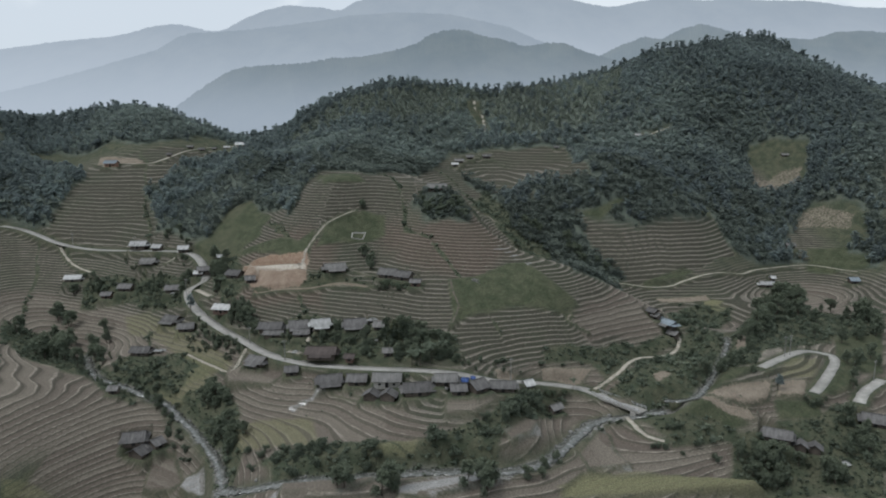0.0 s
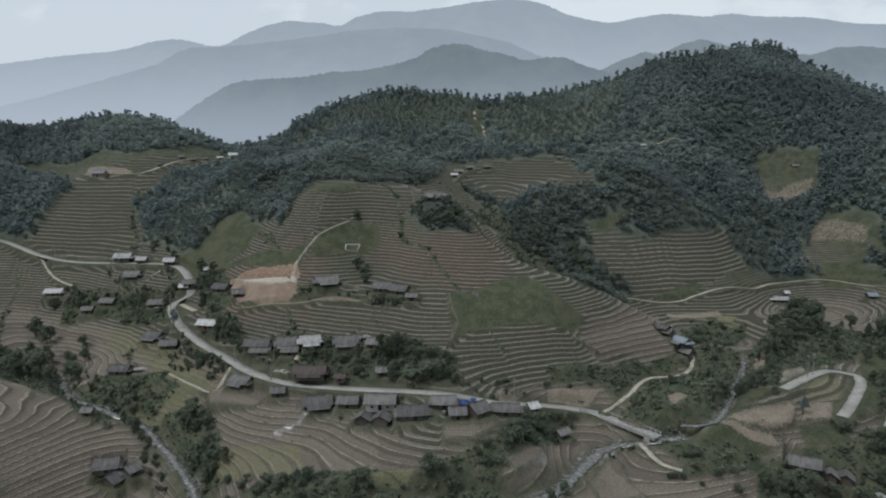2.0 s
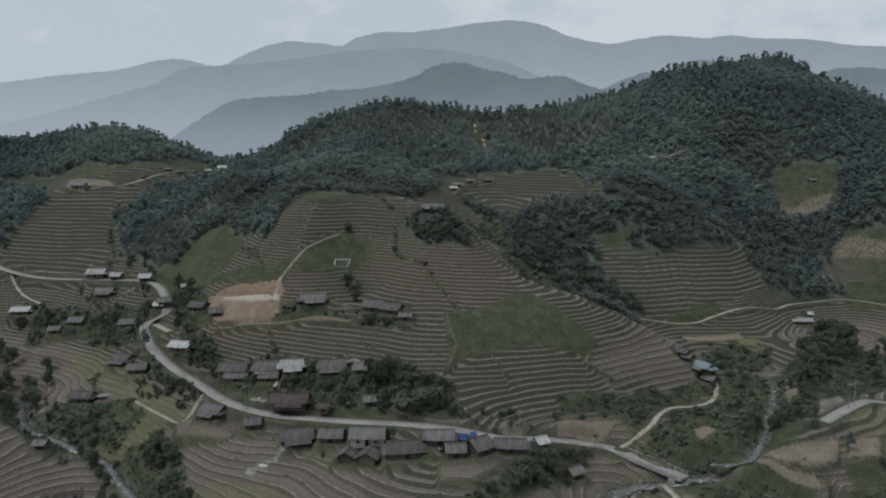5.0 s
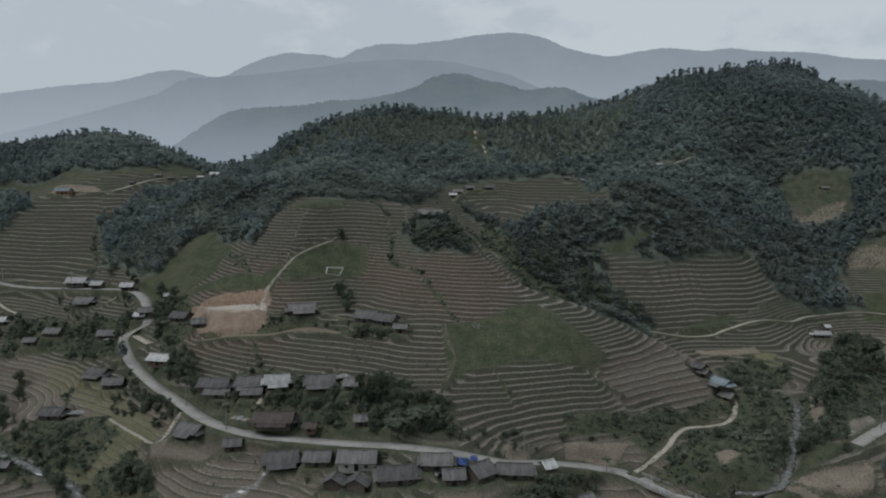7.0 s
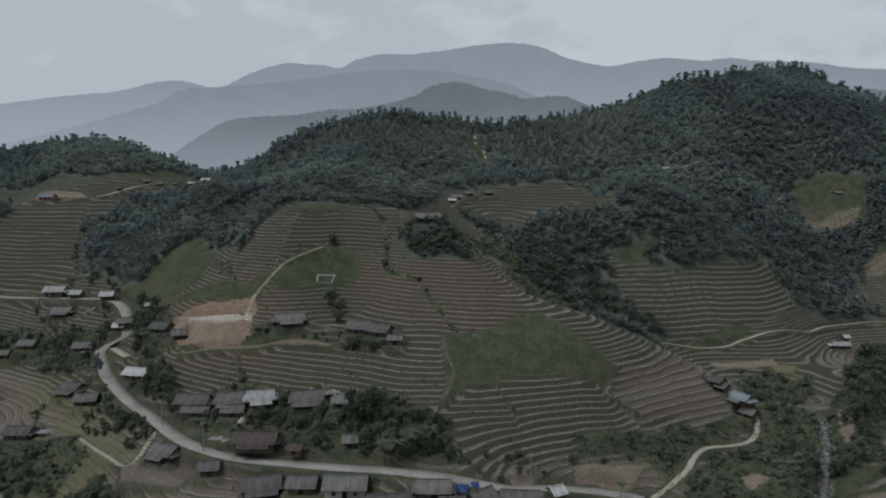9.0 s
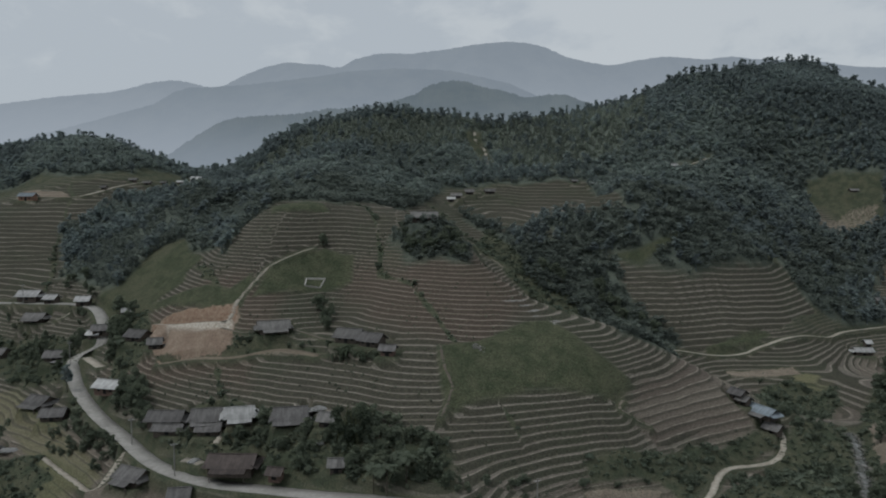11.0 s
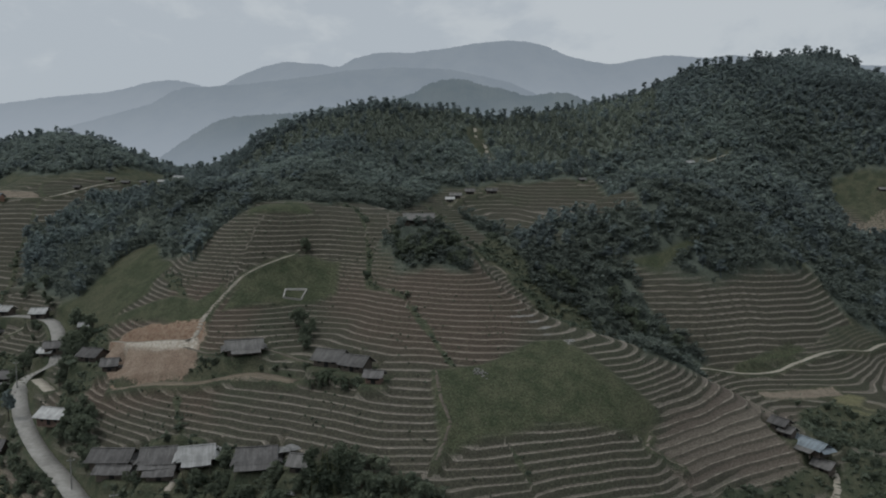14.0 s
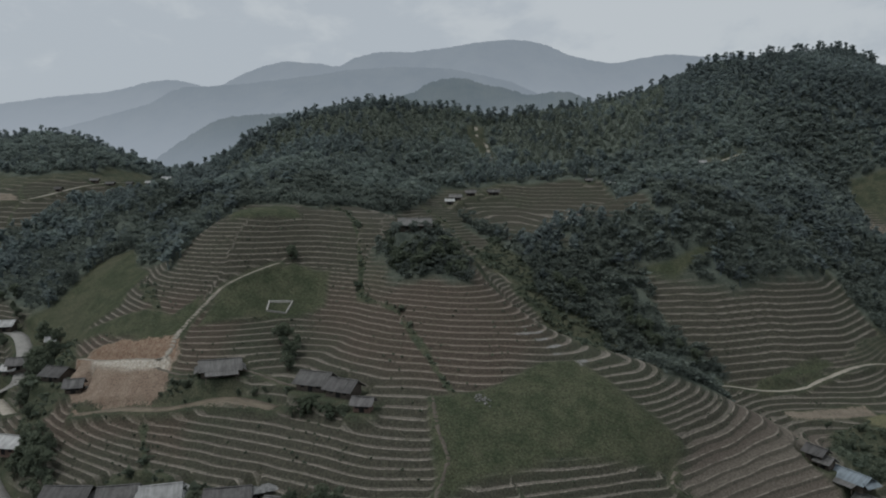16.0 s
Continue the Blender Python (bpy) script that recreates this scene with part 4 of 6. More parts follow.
def ribbon(name, line, z, width, mat, thick=0.12, edge=0.15):
    """A paved way with a crown, ragged rims and a thickness."""
    tang = np.gradient(line, axis=0)
    tang /= np.hypot(*tang.T)[:, None] + 1e-9
    side = np.stack([-tang[:, 1], tang[:, 0]], 1)
    rng = np.random.default_rng(len(line))
    verts, faces = [], []
    for k in range(len(line)):
        w = width / 2 + rng.uniform(-edge, edge, 2)
        row = [(-w[0], -thick), (-w[0], 0.0), (0, 0.03), (w[1], 0.0), (w[1], -thick)]
        verts += [(line[k, 0] + s * side[k, 0], line[k, 1] + s * side[k, 1], z[k] + h) for s, h in row]
        if k:
            a, b = 5 * (k - 1), 5 * k
            faces += [(a + q, b + q, b + q + 1, a + q + 1) for q in range(4)]
    me = bpy.data.meshes.new(name)
    me.from_pydata(verts, [], faces)
    me.materials.append(mat)
    me.update()
    me.polygons.foreach_set("use_smooth", [k % 4 in (1, 2) for k in range(len(faces))])
    return new(name, me)


# A yard of trodden pale earth is dug into the hillside above the village.
YARD = np.zeros_like(GX)
for outline in YARDS:
    keep = outline_mask([outline], 0.8, 0.6)
    GROUND = GROUND * (1 - 0.35 * keep) + 0.35 * float(land(*outline[0]) + land(*outline[2])) / 2 * keep
    YARD = np.maximum(YARD, keep)
    STEPPED *= 1 - keep
    RISER *= 1 - keep

# Broad level paddies on the valley floor, each with a low rim.
for outline, cover in PADDIES:
    cx, cy = sum(p[0] for p in outline) / len(outline), sum(p[1] for p in outline) / len(outline)
    keep = outline_mask([outline], 1.0, 0.8)
    rim = 4 * keep * (1 - keep)
    level_here = float(land(cx, cy))
    GROUND = GROUND * (1 - keep) + (level_here + 0.3 * (BASE - level_here)) * keep + 0.25 * rim
    index = np.where(keep > 0.5, np.floor(index) + 0.2, index)
    STEPPED = np.maximum(STEPPED, keep) * (1 - 0.8 * rim)
    FORESTED, WILD, GRASSY, GOLD, WET = (m * (1 - keep) for m in (FORESTED, WILD, GRASSY, GOLD, WET))
    broad = np.maximum(broad, keep * (cover != "tan"))
    if cover == "tan":
        BARE = np.maximum(BARE, 0.9 * keep)
    elif cover == "gold":
        GOLD = np.maximum(GOLD, keep)
    elif cover == "green":
        GRASSY = np.maximum(GRASSY, keep)
    elif cover == "water":
        WET = np.maximum(WET, smooth(0.6, 1.0, keep))

WILD = np.maximum(WILD, 0.9 * SEAM)
WILD = WILD * (1 - np.clip(1.6 * GOLD, 0, 1) * smooth(0.44, 0.56, fbm(GX, GY, 13, 77)))
WET *= 1 - RISER

# River beds are sunk between their banks.
STONY = np.zeros_like(GX)


def lay_river(points, width, depth):
    line = rounded(points)
    z = eased(np.array([float(land(x, y)) for x, y in line]), 41)
    z = eased(np.minimum.accumulate(z), 15)
    box, far, along = near_line(line, width / 2 + 9)
    keep = smooth(width / 2 + 5, width / 2 - 0.5, far + (fbm(GX[box], GY[box], 6, 31) - 0.5) * 2)
    GROUND[box] = GROUND[box] * (1 - keep) + (z[along] - depth) * keep
    STEPPED[box] *= 1 - keep
    RISER[box] *= 1 - keep
    STONY[box] = np.maximum(STONY[box], smooth(width / 2 + 1.0, width / 2 - 0.6, far + (fbm(GX[box], GY[box], 4, 32) - 0.5) * 3))
    return line, z


RIVERS = [(lay_river(pts, w, 1.6), w) for pts, w in STREAMS]

# Level pads under the houses.
for hx, hy, hl, hd, hturn, *_ in HOUSES:
    r = math.hypot(hl, hd) / 2 + 1
    x0, x1 = np.searchsorted(XS, [hx - r - 3, hx + r + 3])
    y0, y1 = np.searchsorted(YS, [hy - r - 3, hy + r + 3])
    box = np.s_[y0:y1, x0:x1]
    c, s = math.cos(radians(hturn)), math.sin(radians(hturn))
    u, v = (GX[box] - hx) * c + (GY[box] - hy) * s, (GY[box] - hy) * c - (GX[box] - hx) * s
    off = np.maximum(np.abs(u) - hl / 2 - 0.2, np.abs(v) - hd / 2 - 0.2)
    keep = smooth(1.4, 0.1, off)
    pad = float(land(hx, hy))
    GROUND[box] = GROUND[box] * (1 - keep) + pad * keep
    STEPPED[box] *= 1 - keep
    RISER[box] *= 1 - keep
    WILD[box] = np.maximum(WILD[box] * (1 - keep), 0)


road_line, road_z = lay_bed(ROAD, 4.4, 0.1)
loop_line, loop_z = lay_bed(LOOP, 4.2, 0.1, 15)
side_line, side_z = lay_bed(SIDE_ROAD, 4.0, 0.1, 9)
path_beds = [(*lay_bed(points, w, 0.06, 9, 1.2), w) for points, w in FOOTPATHS]
tagged(ribbon("road", road_line, road_z, 4.2, CONCRETE, 0.12, 0.05), "pale concrete village road along the hillside", "road", kind="structure")
tagged(ribbon("road_loop", loop_line, loop_z, 3.6, CONCRETE), "pale concrete road in a hairpin bend", "road", kind="structure")
tagged(ribbon("side_road", side_line, side_z, 3.8, CONCRETE), "pale concrete road between trees", "road", kind="structure")
for line, z, w in path_beds:
    tagged(ribbon("footpath", line, z, w, DRY if w > 3.2 else TRACK if w > 1.3 else DIRT, 0.1, 0.2), "narrow pale footpath winding along the terraces", "path", kind="structure")


ground_mesh = bpy.data.meshes.new("ground")
ny, nx = GX.shape
ground_mesh.vertices.add(nx * ny)
ground_mesh.vertices.foreach_set("co", np.stack([GX, GY, GROUND], -1).astype(np.float32).ravel())
a = (np.arange(ny - 1)[:, None] * nx + np.arange(nx - 1)[None]).ravel()
# every cell is split along the run of its terraces, which keeps their banks smooth
fall_x, fall_y = np.gradient(index, axis=1)[:-1, :-1].ravel(), np.gradient(index, axis=0)[:-1, :-1].ravel()
rising = fall_x * fall_y < 0
b, c, d = a + 1, a + nx + 1, a + nx
quads = np.concatenate([np.where(rising[:, None], np.stack([a, b, c], 1), np.stack([a, b, d], 1)), np.where(rising[:, None], np.stack([a, c, d], 1), np.stack([b, c, d], 1))]).astype(np.int32)
ground_mesh.loops.add(quads.size)
ground_mesh.loops.foreach_set("vertex_index", quads.ravel())
ground_mesh.polygons.add(len(quads))
ground_mesh.polygons.foreach_set("loop_start", np.arange(0, quads.size, 3, dtype=np.int32))
ground_mesh.update(calc_edges=True)
ground_mesh.polygons.foreach_set("use_smooth", np.ones(len(quads), bool))
for label, channels in (("cover", (CUT, GRASSY, FORESTED, BARE)), ("field", (SHADE_ROW, GOLD, WILD, STEPPED)), ("row", (index, start, YARD, STEPPED)), ("wet", (STONY, WET, outline_mask(RED_SOIL, 8.0, 6.0), broad))):
    layer = ground_mesh.color_attributes.new(label, "FLOAT_COLOR", "POINT")
    layer.data.foreach_set("color", np.stack(channels, -1).astype(np.float32).ravel())


def ground_material():
    m, t, b = material("ground_cover", 0.95, 0.1)

    def split(label):
        n = t.nodes.new("ShaderNodeVertexColor")
        n.layer_name = label
        s = t.nodes.new("ShaderNodeSeparateColor")
        link(t, n.outputs["Color"], s.inputs[0])
        return s.outputs[0], s.outputs[1], s.outputs[2], n.outputs["Alpha"]

    cut_bank, grass, forest, bare = split("cover")
    number, start, yard, terraced = split("row")
    part_way = t.nodes.new("ShaderNodeMath")
    part_way.operation = "FRACT"
    link(t, number, part_way.inputs[0])
    past = t.nodes.new("ShaderNodeMath")
    past.operation = "SUBTRACT"
    link(t, part_way.outputs[0], past.inputs[0])
    link(t, start, past.inputs[1])
    bank = t.nodes.new("ShaderNodeMath")
    bank.operation = "MULTIPLY"
    link(t, span(t, past.outputs[0], -0.015, 0.035), bank.inputs[0])
    link(t, span(t, part_way.outputs[0], 1.0, 0.95), bank.inputs[1])
    riser = bank.outputs[0]
    row, gold, wild, stepped = split("field")
    stony, wet, red, mud = split("wet")
    fine, mid, wide = noise_node(t, 1.6, 6.0, 0.7), noise_node(t, 0.22, 5.0, 0.6), noise_node(t, 0.03, 4.0)
    speck = noise_node(t, 0.9, 8.0, 0.8)
    stubble = mix_col(t, span(t, fine, 0.3, 0.7), (0.165, 0.149, 0.127), (0.115, 0.105, 0.088))
    stubble = mix_col(t, span(t, row, 0.25, 0.95, 0.0, 0.65), stubble, (0.102, 0.089, 0.075))
    stubble = mix_col(t, span(t, red, 0.0, 1.0, 0.0, 0.4), stubble, (0.159, 0.114, 0.090))
    stubble = mix_col(t, span(t, mid, 0.48, 0.70, 0.0, 0.55), stubble, (0.080, 0.082, 0.055))
    muddy = mix_col(t, span(t, row, 0.1, 0.9), (0.149, 0.131, 0.108), (0.101, 0.085, 0.071))
    muddy = mix_col(t, span(t, fine, 0.35, 0.7, 0.0, 0.5), muddy, (0.100, 0.085, 0.068))
    muddy = mix_col(t, span(t, speck, 0.52, 0.70, 0.0, 0.5), muddy, (0.171, 0.151, 0.124))
    stubble = mix_col(t, span(t, mud, 0.3, 0.8), stubble, muddy)
    # the trodden mud rim along the outer edge of every tread
    rim = t.nodes.new("ShaderNodeMath")
    rim.operation = "MULTIPLY"
    link(t, span(t, part_way.outputs[0], 0.16, 0.07), rim.inputs[0])
    link(t, span(t, noise_node(t, 0.35, 4.0), 0.36, 0.62, 0.1, 0.8), rim.inputs[1])
    stubble = mix_col(t, rim.outputs[0], stubble, (0.260, 0.233, 0.196))
    weeds = mix_col(t, span(t, fine, 0.35, 0.68), (0.045, 0.045, 0.035), (0.069, 0.065, 0.049))
    weeds = mix_col(t, span(t, wide, 0.45, 0.65, 0.0, 0.6), weeds, (0.049, 0.055, 0.037))
    weeds = mix_col(t, span(t, red, 0.0, 1.0, 0.0, 0.55), weeds, (0.081, 0.060, 0.049))
    weeds = mix_col(t, span(t, speck, 0.52, 0.70, 0.0, 0.8), weeds, (0.095, 0.085, 0.063))
    stubble = mix_col(t, span(t, speck, 0.56, 0.70, 0.0, 0.6), stubble, (0.078, 0.074, 0.050))
    grown = t.nodes.new("ShaderNodeMath")
    grown.operation = "MULTIPLY"
    link(t, riser, grown.inputs[0])
    link(t, span(t, mud, 0.3, 0.9, 1.0, 0.6), grown.inputs[1])
    field = mix_col(t, grown.outputs[0], stubble, weeds)
    scrub = mix_col(t, span(t, mid, 0.35, 0.65), (0.046, 0.056, 0.037), (0.084, 0.085, 0.057))
    scrub = mix_col(t, span(t, fine, 0.4, 0.75, 0.0, 0.6), scrub, (0.042, 0.048, 0.026))
    col = mix_col(t, stepped, scrub, field)
    lawn = mix_col(t, span(t, mid, 0.35, 0.65), (0.046, 0.056, 0.032), (0.077, 0.082, 0.050))
    lawn = mix_col(t, span(t, fine, 0.42, 0.72, 0.0, 0.8), lawn, (0.030, 0.037, 0.024))
    lawn = mix_col(t, span(t, wide, 0.5, 0.7, 0.0, 0.5), lawn, (0.093, 0.089, 0.061))
    lawn = mix_col(t, span(t, speck, 0.54, 0.70, 0.0, 0.75), lawn, (0.107, 0.100, 0.071))
    col = mix_col(t, grass, col, lawn)
    ripe = mix_col(t, span(t, fine, 0.35, 0.65), (0.152, 0.141, 0.082), (0.112, 0.115, 0.066))
    gold_part = t.nodes.new("ShaderNodeMath")
    gold_part.operation = "MULTIPLY"
    link(t, gold, gold_part.inputs[0])
    link(t, span(t, riser, 0.2, 0.8, 1.0, 0.25), gold_part.inputs[1])
    col = mix_col(t, gold_part.outputs[0], col, ripe)
    duff = mix_col(t, span(t, mid, 0.35, 0.65), (0.078, 0.092, 0.077), (0.100, 0.114, 0.093))
    col = mix_col(t, forest, col, duff)
    col = mix_col(t, span(t, wild, 0.3, 0.8), col, scrub)
    soil = mix_col(t, span(t, mid, 0.35, 0.65), (0.178, 0.134, 0.102), (0.225, 0.178, 0.138))
    tan = mix_col(t, span(t, mid, 0.35, 0.65), (0.152, 0.130, 0.103), (0.196, 0.169, 0.134))
    soil = mix_col(t, span(t, red, 0.3, 0.7), tan, soil)
    soil = mix_col(t, yard, soil, mix_col(t, span(t, speck, 0.4, 0.66), (0.430, 0.400, 0.345), (0.290, 0.255, 0.205)))
    soil = mix_col(t, span(t, fine, 0.45, 0.75, 0.0, 0.5), soil, (0.190, 0.135, 0.098))
    soil = mix_col(t, span(t, cut_bank, 0.2, 0.7), soil, mix_col(t, span(t, speck, 0.38, 0.62), (0.160, 0.104, 0.072), (0.235, 0.178, 0.132)))
    ragged = t.nodes.new("ShaderNodeMath")
    ragged.operation = "ADD"
    link(t, bare, ragged.inputs[0])
    link(t, span(t, speck, 0.3, 0.7, -0.28, 0.28), ragged.inputs[1])
    col = mix_col(t, span(t, ragged.outputs[0], 0.34, 0.62), col, soil)
    stones = mix_col(t, span(t, fine, 0.35, 0.65), (0.085, 0.085, 0.075), (0.200, 0.190, 0.170))
    col = mix_col(t, stony, col, stones)
    col = mix_col(t, wet, col, mix_col(t, span(t, mid, 0.35, 0.65), (0.215, 0.208, 0.195), (0.160, 0.153, 0.140)))
    link(t, span(t, wet, 0.2, 0.8, 0.95, 0.07), b.inputs["Roughness"])
    link(t, span(t, wet, 0.2, 0.8, 0.1, 0.6), b.inputs["Specular IOR Level"])
    grit = noise_node(t, 2.6, 3.0, 0.7)
    grain = t.nodes.new("ShaderNodeHueSaturation")
    link(t, col, grain.inputs["Color"])
    link(t, span(t, grit, 0.30, 0.70, 0.66, 1.34), grain.inputs["Value"])
    link(t, grain.outputs[0], b.inputs["Base Color"])
    relief = t.nodes.new("ShaderNodeBump")
    relief.inputs["Distance"].default_value = 0.25
    link(t, span(t, wet, 0.2, 0.8, 0.55, 0.02), relief.inputs["Strength"])
    link(t, fine, relief.inputs["Height"])
    link(t, relief.outputs[0], b.inputs["Normal"])
    return m


ground_mesh.materials.append(ground_material())
ground = tagged(new("ground", ground_mesh), "stepped rice terraces, meadows and forest floor of a steep valley", "ground", kind="structure")


# ---------------------------------------------------------------- helpers for things
def part(name, bm, mat, parent=None, label=""):
    """Links a bmesh as one mesh object under a thing."""
    me = bpy.data.meshes.new(name)
    bm.to_mesh(me)
    bm.free()
    me.materials.append(mat)
    ob = new(name, me)
    ob.parent = parent
    if label:
        ob["label"] = label
    return ob


def box_into(bm, x0, x1, y0, y1, z0, z1):
    v = [bm.verts.new((x, y, z)) for z in (z0, z1) for y in (y0, y1) for x in (x0, x1)]
    for f in ((0, 2, 3, 1), (4, 5, 7, 6), (0, 1, 5, 4), (2, 6, 7, 3), (0, 4, 6, 2), (1, 3, 7, 5)):
        bm.faces.new([v[k] for k in f])


def mesh_from(name, verts, faces, mat, tone=None, smooth_faces=False):
    me = bpy.data.meshes.new(name)
    verts, faces = np.asarray(verts, np.float32), np.asarray(faces, np.int32)
    me.vertices.add(len(verts))
    me.vertices.foreach_set("co", verts.ravel())
    k = faces.shape[1]
    me.loops.add(faces.size)
    me.loops.foreach_set("vertex_index", faces.ravel())
    me.polygons.add(len(faces))
    me.polygons.foreach_set("loop_start", np.arange(0, faces.size, k, dtype=np.int32))
    me.update(calc_edges=True)
    if tone is not None:
        layer = me.attributes.new("tone", "FLOAT", "POINT")
        layer.data.foreach_set("value", np.asarray(tone, np.float32))
    if smooth_faces:
        me.polygons.foreach_set("use_smooth", np.ones(len(faces), bool))
    me.materials.append(mat)
    return me


# ---------------------------------------------------------------- rivers
water_mat, wt, wb = material("river_water", 0.12, 0.5)
link(wt, mix_col(wt, span(wt, noise_node(wt, 0.7, 7.0, 0.65), 0.47, 0.64), (0.090, 0.092, 0.083), (0.215, 0.216, 0.206)), wb.inputs["Base Color"])
bump(wt, wb, noise_node(wt, 1.8, 4.0), 0.2, 0.1)
rng = np.random.default_rng(5)
for (line, z), w in RIVERS:
    river = ribbon("river", line, z - 1.15, w, water_mat, 0.3, 0.6)
    tagged(river, "shallow grey stream running over stones", "stream", kind="structure")
stones_v, stones_f = [], []
for (line, z), w in RIVERS:
    for k in range(len(line)):
        for _ in range(int(rng.integers(0, 3))):
            x, y = line[k] + rng.normal(0, w * 0.42, 2)
            r = 0.10 + 0.75 * rng.uniform() ** 3
            n, squash = len(stones_v), rng.uniform(0.45, 0.8)
            for h, q in ((-0.3, 1.0), (0.35, 0.92), (0.8, 0.5)):
                for a in range(6):
                    f = a * 1.0472 + rng.uniform(-0.25, 0.25)
                    stones_v.append((x + r * q * math.cos(f), y + r * q * math.sin(f), z[k] - 1.15 + r * (h - 0.25) * squash * rng.uniform(0.8, 1.2)))
            for a in range(6):
                b = (a + 1) % 6
                for m in (n, n + 6):
                    stones_f.append((m + a, m + b, m + b + 6, m + a + 6))
            stones_f += [(n + 12, n + 13, n + 14, n + 15), (n + 12, n + 15, n + 16, n + 17)]
tagged(new("river_stones", mesh_from("river_stones", stones_v, stones_f, ROCK)), "pale boulders and stones along the stream bed", "stones", kind="stuff")


# ---------------------------------------------------------------- trees
def crown_lobes(rng, shape):
    """Boughs of a crown of height 1: centres, radii and flatness."""
    lobes = []
    if shape == "pine":  # bare lower trunk, tiers of flat boughs
        foot = rng.uniform(0.30, 0.45)
        for k in range(11):
            h = foot + (0.97 - foot) * (k + rng.uniform(0, 0.7)) / 11
            reach = 0.17 * (1.0 - 0.75 * ((h - foot) / (1 - foot)) ** 1.4)
            w = rng.uniform(0, 6.283)
            lobes.append((reach * 0.75 * math.cos(w), reach * 0.75 * math.sin(w), h, 0.06 + 0.5 * reach, 0.55))
    elif shape == "crest":  # a long bare trunk under a loose round head
        for _ in range(13):
            w, r = rng.uniform(0, 6.283), 0.14 * math.sqrt(rng.uniform())
            lobes.append((r * math.cos(w), r * math.sin(w), rng.uniform(0.46, 0.92), rng.uniform(0.06, 0.10), 0.8))
    elif shape == "bamboo":  # close upright plumes
        for _ in range(26):
            w, r = rng.uniform(0, 6.283), 0.22 * math.sqrt(rng.uniform())
            lobes.append((r * math.cos(w), r * math.sin(w), rng.uniform(0.15, 0.90) - 0.5 * r, rng.uniform(0.06, 0.10), 1.5))
    elif shape == "young":  # a cone of boughs almost down to the ground
        for k in range(12):
            h = 0.14 + 0.80 * (k + rng.uniform(0, 0.6)) / 12
            reach = 0.20 * (1.04 - h)
            w = rng.uniform(0, 6.283)
            lobes.append((reach * 0.6 * math.cos(w), reach * 0.6 * math.sin(w), h, 0.045 + 0.62 * reach, 0.8))
    elif shape == "scrub":
        for _ in range(6):
            w, r = rng.uniform(0, 6.283), rng.uniform(0.1, 0.42)
            lobes.append((r * math.cos(w), r * math.sin(w), rng.uniform(0.18, 0.62), rng.uniform(0.2, 0.34), 0.8))
    else:
        for _ in range(10):
            w, r = rng.uniform(0, 6.283), 0.25 * math.sqrt(rng.uniform())
            lobes.append((r * math.cos(w), r * math.sin(w), rng.uniform(0.22, 0.84), rng.uniform(0.12, 0.21), 0.9))
    return np.array(lobes)


def crown_arrays(rng, shape, count, size):
    """Leaf sprays as small pointed triangles round the boughs of a crown of height 1: vertices, triangles and tones."""
    lobes = crown_lobes(rng, shape)
    pick = lobes[rng.choice(len(lobes), count, p=lobes[:, 3] ** 2 / (lobes[:, 3] ** 2).sum())]
    nrm = rng.normal(0, 1, (count, 3)) + (0, 0, 0.45)
    nrm /= np.linalg.norm(nrm, axis=1)[:, None]
    c = pick[:, :3] + nrm * (pick[:, 3] * rng.uniform(0.25, 1.12, count))[:, None] * np.stack([np.ones(count), np.ones(count), pick[:, 4]], 1)
    face = nrm + rng.normal(0, 0.7, (count, 3))
    face /= np.linalg.norm(face, axis=1)[:, None]
    a = np.cross(face, rng.normal(0, 1, (count, 3)))
    a /= np.linalg.norm(a, axis=1)[:, None]
    b = np.cross(face, a)
    s = (size * rng.uniform(0.6, 1.4, count))[:, None]
    v = np.stack([c + 1.25 * s * a - 0.25 * s * face, c - 0.55 * s * a + 0.72 * s * b, c - 0.55 * s * a - 0.72 * s * b], 1).reshape(-1, 3)
    # tone rises with height in the crown and on sprays that point up
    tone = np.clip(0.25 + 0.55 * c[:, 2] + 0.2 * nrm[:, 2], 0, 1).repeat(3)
    return v, np.arange(3 * count).reshape(-1, 3), tone


def trunk_arrays(rng, shape, limbs=4):
    """A tapered trunk with a few limbs, for a tree of height 1."""
    v, f = [], []

    def limb(p, q, r0, r1):
        n = len(v)
        d = np.array(q, float) - p
        s = np.cross(d, (0.3, 0.9, 0.1))
        s /= np.linalg.norm(s)
        u = np.cross(d, s)
        u /= np.linalg.norm(u)
        for c, r in ((np.array(p, float), r0), (np.array(q, float), r1)):
            for k in range(5):
                w = k * 1.2566
                v.append(c + r * (math.cos(w) * s + math.sin(w) * u))
        for k in range(5):
            f.append((n + k, n + (k + 1) % 5, n + 5 + (k + 1) % 5))
            f.append((n + k, n + 5 + (k + 1) % 5, n + 5 + k))

    top = {"pine": 0.95, "crest": 0.85}.get(shape, 0.6)
    bend = rng.normal(0, 0.02, 2)
    limb((0, 0, -0.06), (bend[0], bend[1], 0.35), 0.026, 0.019)
    limb((bend[0], bend[1], 0.35), (1.5 * bend[0], 1.5 * bend[1], top), 0.019, 0.006)
    for k in range(limbs):
        w, h = rng.uniform(0, 6.283), rng.uniform(0.28, 0.5)
        limb((bend[0], bend[1], h), (0.2 * math.cos(w), 0.2 * math.sin(w), h + rng.uniform(0.12, 0.25)), 0.011, 0.004)
    return np.array(v), np.array(f)


